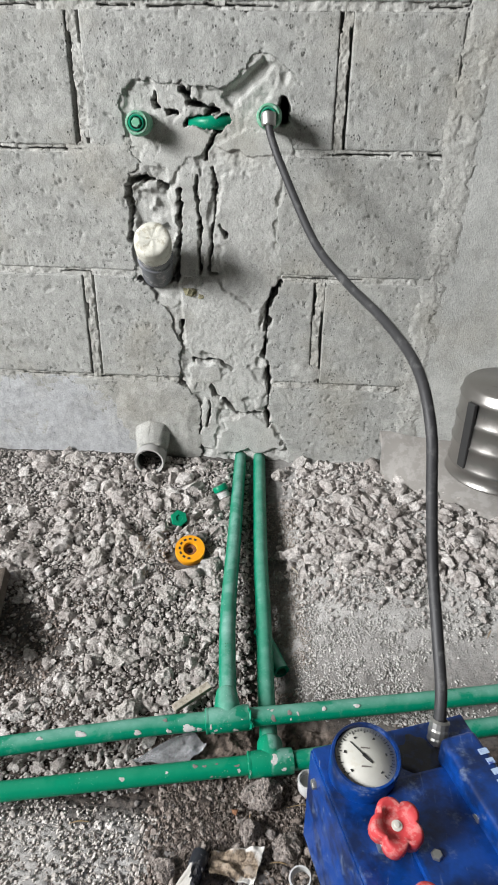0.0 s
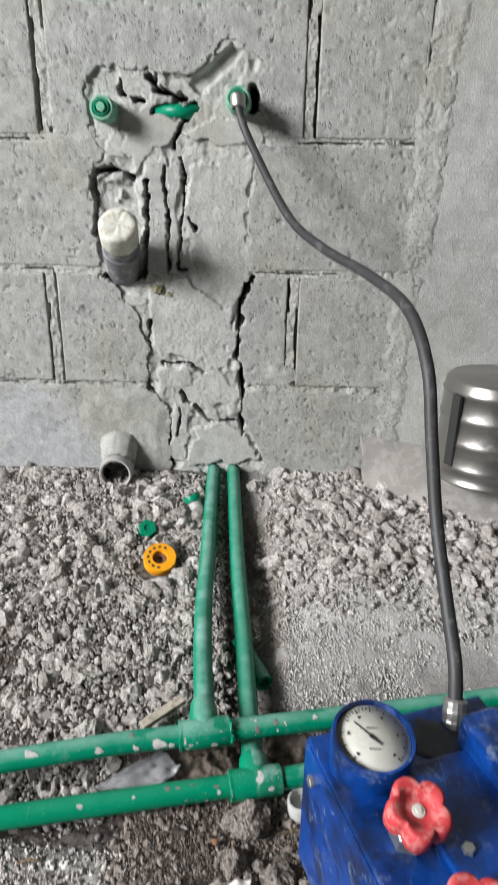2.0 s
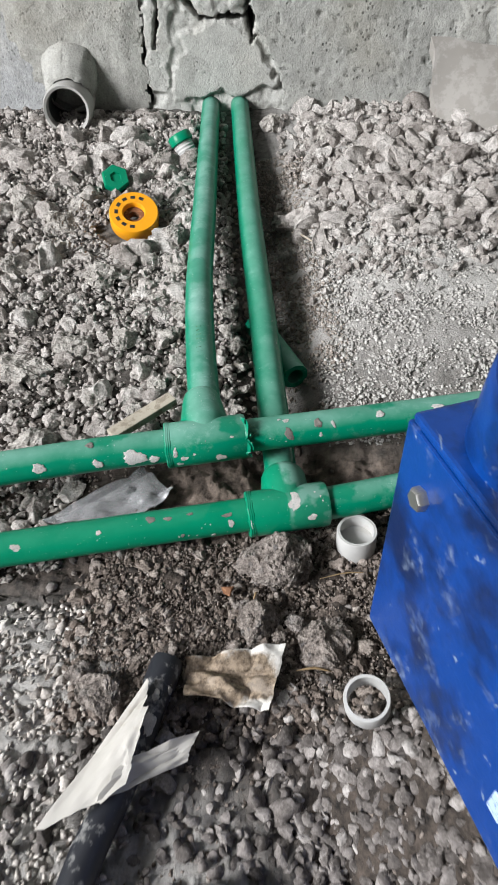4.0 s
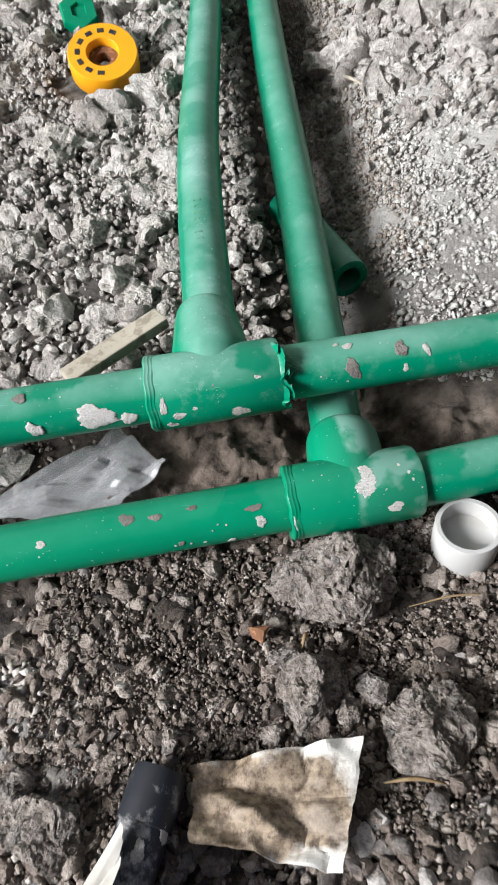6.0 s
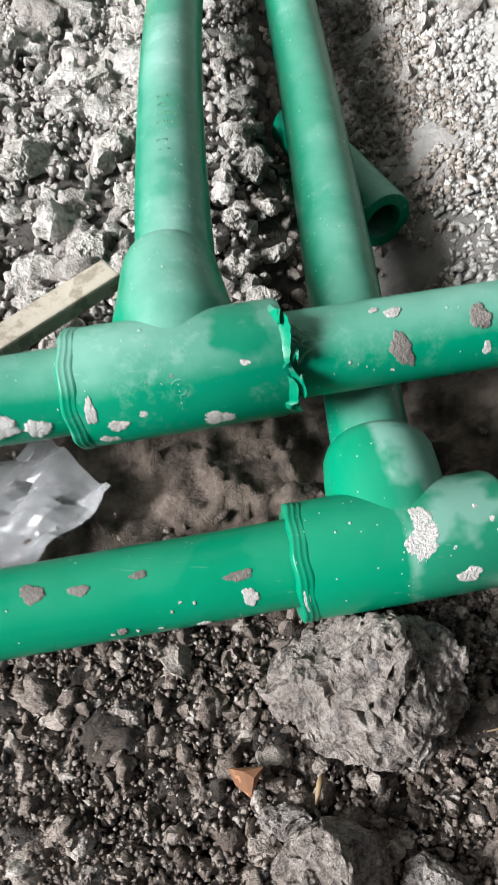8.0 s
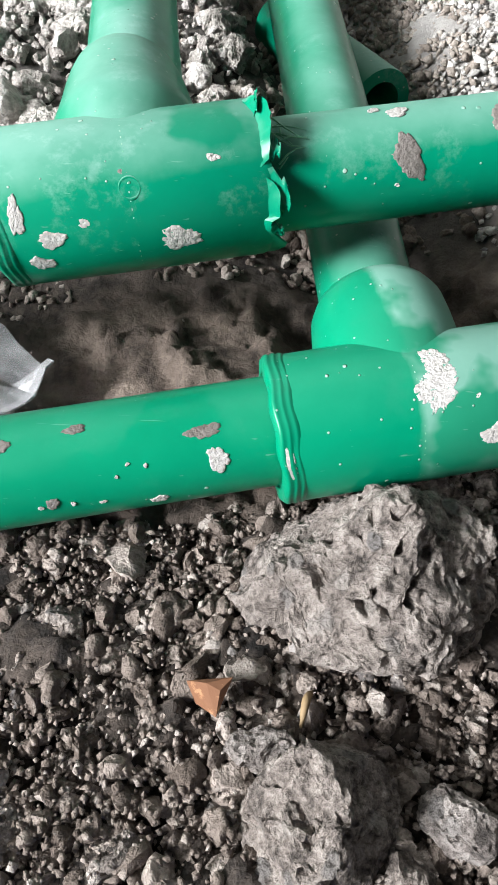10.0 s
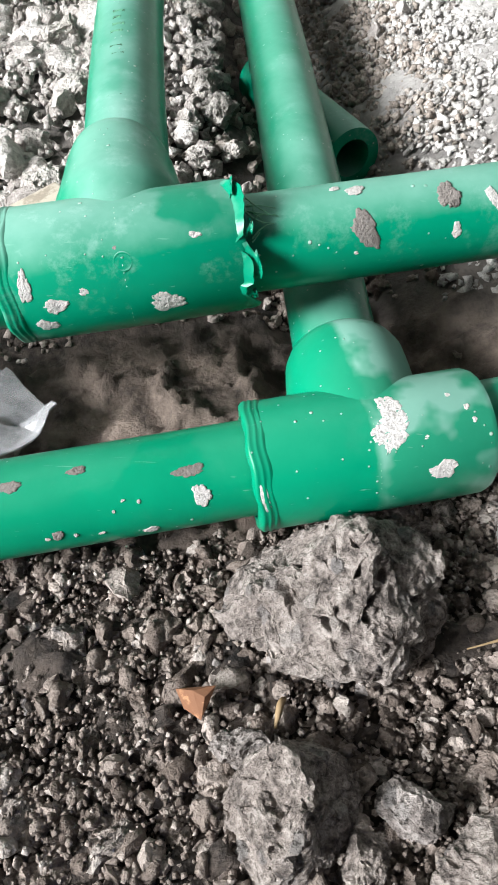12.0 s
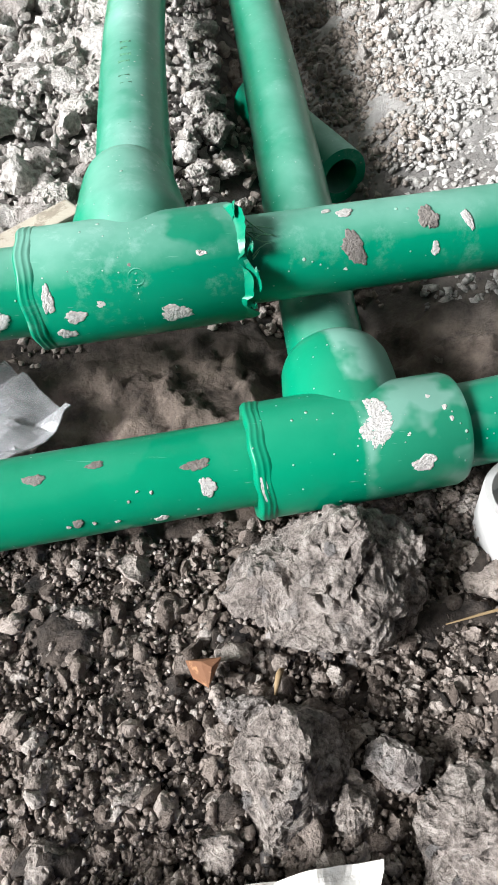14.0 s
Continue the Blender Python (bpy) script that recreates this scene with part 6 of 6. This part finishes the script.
turned(bm, Vector((-0.017, 1.086, 0.038)) - n * 0.0135, n, [(0, 0.0), (0, 0.0098)] + [(0.0015 + 0.0018 * k, 0.0112 - 0.0008 * (k % 2)) for k in range(7)] + [(0.0136, 0.0106)], 28)
soften(part("thread", bm, M_WHITE, plug, "white threaded end"))


def pvc_ring(at, axis, r, length, label, floor=False, material=None):
    ob = empty("plastic_ring", at, label, "pipe ring")
    bm = bmesh.new()
    turned(bm, Vector(at), axis, [(0, r * 0.84), (length, r * 0.84), (length, r * 0.97), (length - 0.001, r), (0.001, r), (0, r * 0.97), (0, r * 0.84)], 44)
    soften(part("ring", bm, material or M_WHITE, ob))
    if floor:
        bm = bmesh.new()
        turned(bm, Vector(at), axis, [(length * 0.55, r * 0.86), (length * 0.55, 0.0)], 40)
        part("floor", bm, M_WHITE, ob)


pvc_ring((0.1465, 0.589, -0.054), (-0.04, -0.03, 1), 0.0132, 0.022, "white plastic end cap standing open on the soil", True)
pvc_ring((0.1375, 0.459, -0.006), (-0.15, -0.2, 1), 0.0112, 0.014, "white plastic pipe ring filled with dirt")
pvc_ring((0.063, 0.381, -0.053), (0.3, -0.22, 0.9), 0.0122, 0.02, "dusty white plastic pipe ring lying on the gravel", material=M_PALE_PVC)

# piece of lath against the pipe
lath = empty("wood_lath", (0.0, 0.665, -0.01), "short raw wooden lath lying on the rubble", "wood piece")
bm = bmesh.new()
A, B = Vector((0.0145, 0.692, -0.008)), Vector((-0.0265, 0.656, -0.014))
d = (A - B).normalized()
m = Matrix((d, Vector((0, 0, 1)).cross(d).normalized(), d.cross(Vector((0, 0, 1)).cross(d)).normalized())).transposed().to_4x4()
m.translation = (A + B) / 2
box(bm, m, (A - B).length, 0.011, 0.006, 0.001, 2)
part("lath", bm, M_WOOD, lath, smooth=False)

# black conduit
conduit = empty("black_conduit", (0.03, 0.42, -0.04), "dirty black plastic conduit lying on the gravel", "pipe")
bm = bmesh.new()
sweep(bm, smooth_path([(0.0315, 0.498, -0.042), (0.016, 0.434, -0.043), (0.003, 0.388, -0.042), (-0.007, 0.306, -0.042), (-0.02, 0.12, -0.045), (-0.05, -0.1, -0.045)], 14), 0.0085, 32)
part("tube", bm, M_BLACKPIPE, conduit)
ca, cd = Vector((0.0315, 0.498, -0.042)), (Vector((0.0315, 0.498, -0.042)) - Vector((0.016, 0.434, -0.043))).normalized()
bm = bmesh.new()
turned(bm, ca - cd * 0.016, cd, [(0, 0.0084), (0.0005, 0.0092), (0.014, 0.0093), (0.017, 0.0086), (0.0175, 0.0)], 32)
soften(part("end_sleeve", bm, M_BLACKPIPE, conduit))
for k, (x, deg, w, h) in enumerate([(0.028, 60, 8, 5), (0.0225, 95, 12, 7), (0.026, 110, 6, 4), (0.0185, 70, 7, 6), (0.03, 100, 4, 4)]):
    splash(conduit, ca, -cd, 0.0087, x, deg - 40, w, h, 400 + k, M_SPLASH, "cement_patch")


def sheet(name, corners, n, amp, seed, material, parent, label="", thick=0.0006, freq=3, ragged=0.06):
    """A crumpled sheet over four corners."""
    a, b, c, d = (np.array(p, float) for p in corners)
    U, V = np.meshgrid(np.linspace(0, 1, n), np.linspace(0, 1, n), indexing="ij")
    P = a + (b - a) * U[..., None] + (d - a) * V[..., None] + (a - b + c - d) * (U * V)[..., None]
    P[..., 2] += amp * (np.abs(fbm(U * freq, V * freq, 3, seed, 0.35)) * 2.4 - 0.4)
    edge = ragged * fbm(U * 5, V * 5, 3, seed + 3)
    P[..., 0] += edge * np.linalg.norm(b - a) * 0.6
    P[..., 1] += edge * np.linalg.norm(d - a) * 0.6
    Q = P.copy()
    Q[..., 2] -= thick
    V2 = np.concatenate([P.reshape(-1, 3), Q.reshape(-1, 3)])
    F = grid_faces(n, n)
    G = np.concatenate([F, F[:, ::-1] + n * n])
    rim = []
    idx = np.arange(n * n).reshape(n, n)
    for line in (idx[0], idx[-1][::-1], idx[:, 0][::-1], idx[:, -1]):
        for p, q in zip(line, line[1:]):
            rim.append((p, q, q + n * n, p + n * n))
    return link(name, fast_mesh(name, V2, np.concatenate([G, np.array(rim)])), material, parent, label, smooth=False)


paper = empty("paper_scrap", (0.085, 0.485, -0.04), "dirty torn white paper scrap on the soil", "paper")
sheet("sheet", [(0.043, 0.479, -0.047), (0.09, 0.472, -0.043), (0.099, 0.511, -0.039), (0.042, 0.501, -0.045)], 46, 0.0052, 3, M_PAPER, paper, freq=2.6)
wrap = empty("paper_wrapper", (0.03, 0.43, -0.03), "torn white paper wrapper round the black conduit", "paper")
sheet("sheet", [(-0.019, 0.405, -0.034), (0.022, 0.424, -0.026), (0.027, 0.455, -0.024), (0.024, 0.483, -0.032)], 34, 0.0035, 5, M_WRAP, wrap, freq=1.6)
sheet("flap", [(0.01, 0.418, -0.027), (0.049, 0.441, -0.034), (0.053, 0.455, -0.032), (0.02, 0.437, -0.024)], 24, 0.003, 8, M_WRAP, wrap, freq=1.6)
M_FILM, FN, FL, FP = mat("clear_film")
FP.inputs["Base Color"].default_value = (0.66, 0.67, 0.69, 1)
FP.inputs["Roughness"].default_value = 0.16
FP.inputs["Transmission Weight"].default_value = 0.74
FP.inputs["IOR"].default_value = 1.2
bag = empty("plastic_bag", (-0.01, 0.61, -0.04), "crumpled clear plastic bag between the pipes", "bag")
sheet("film", [(-0.07, 0.598, -0.043), (-0.004, 0.5985, -0.041), (0.0205, 0.6225, -0.036), (-0.004, 0.642, -0.033)], 15, 0.0034, 15, M_FILM, bag, freq=3.1, ragged=0.008)

# dirty board at the wall foot and the upturned tin bucket on it
board = empty("wooden_board", (0.4, 1.15, 0.04), "dirty grey wooden board lying against the wall foot", "board")
top = [(0.266, 1.196, 0.118), (0.64, 1.192, 0.075), (0.66, 0.945, 0.055), (0.277, 1.135, 0.036)]
bm = bmesh.new()
rows = []
for dz in (0.0, -0.016):
    rows.append([[bm.verts.new(Vector(top[0]).lerp(Vector(top[1]), u).lerp(Vector(top[3]).lerp(Vector(top[2]), u), v) + Vector((0.003 * math.sin(v * 9 + u * 31), 0.002 * math.sin(u * 40), dz + 0.0012 * math.sin(u * 23 + v * 7)))) for v in np.linspace(0, 1, 9)] for u in np.linspace(0, 1, 24)])
for r in rows:
    for p, q in zip(r, r[1:]):
        for k in range(8):
            bm.faces.new((p[k], p[k + 1], q[k + 1], q[k]))
ring = lambda r: [c[0] for c in r] + r[-1][1:] + [c[-1] for c in r[::-1]][1:] + r[0][::-1][1:-1]
for (p, q), (p2, q2) in zip(*(list(zip(c, c[1:] + c[:1])) for c in (ring(rows[0]), ring(rows[1])))):
    bm.faces.new((p, q, q2, p2))
soften(part("plank", bm, M_OLDWOOD, board), 40)
offwood = empty("wood_offcut", (-0.31, 0.78, 0.0), "dark weathered wood offcut on the rubble", "wood piece")
bm = bmesh.new()
box(bm, pose(-0.325, 0.775, 0.008, 4, -14, 12), 0.05, 0.16, 0.018, 0.003, 2)
part("offcut", bm, M_DARKWOOD, offwood, smooth=False)

bucket = empty("metal_bucket", (0.475, 1.1, 0.06), "upturned ribbed metal bucket with a black strap", "bucket")
bx, by, bz = 0.464, 1.105, 0.096
prof = [(0.0, 0.088), (0.004, 0.092), (0.008, 0.089)]
for k in range(4):
    h = 0.026 + 0.039 * k
    r = 0.088 - 0.03 * h
    prof += [(h - 0.004, r + 0.0005), (h, r + 0.0025), (h + 0.004, r)]
prof += [(0.158, 0.082), (0.164, 0.076), (0.164, 0.0)]
bm = bmesh.new()
turned(bm, (bx, by, bz), (0, 0.05, 1), prof, 64)
soften(part("body", bm, M_TIN, bucket), 60)
bm = bmesh.new()
box(bm, pose(bx - 0.89 * 0.0865, by - 0.454 * 0.0865, bz + 0.088, 0, 0, 207), 0.007, 0.017, 0.115, 0.001, 1)
part("strap", bm, M_INK, bucket, smooth=False)

# bits of wood and straw
for k, (x0, y0, x1, y1) in enumerate([(0.105, 0.4985, 0.126, 0.499), (0.121, 0.562, 0.156, 0.5675), (-0.122, 0.521, -0.098, 0.526), (-0.066, 0.461, -0.057, 0.473), (0.15, 0.29, 0.152, 0.262), (0.105, 0.93, 0.13, 0.9), (0.079, 0.5445, 0.0812, 0.552), (0.398, 0.807, 0.388, 0.79)]):
    z0 = float(ground_z(np.array(x0), np.array(y0))) + 0.008
    z1 = float(ground_z(np.array(x1), np.array(y1))) + 0.006
    sp = empty("wood_splinter", (x0, y0, z0), "thin pale wood splinter on the ground", "splinter", "wood splinters")
    bm = bmesh.new()
    sweep(bm, smooth_path([(x0, y0, z0), ((x0 + x1) / 2, (y0 + y1) / 2 + 0.001, (z0 + z1) / 2 + 0.002), (x1, y1, z1)], 4), [w * (0.42 if k == 1 else 0.75 if k == 6 else min(1.0, math.hypot(x1 - x0, y1 - y0) / 0.03)) for w in (0.0004, 0.0006, 0.0009, 0.001, 0.0011, 0.001, 0.0009, 0.0006, 0.0003)], 8)
    part("splinter", bm, M_STRAW if k in (0, 1, 2, 6, 7) else M_WOOD, sp)
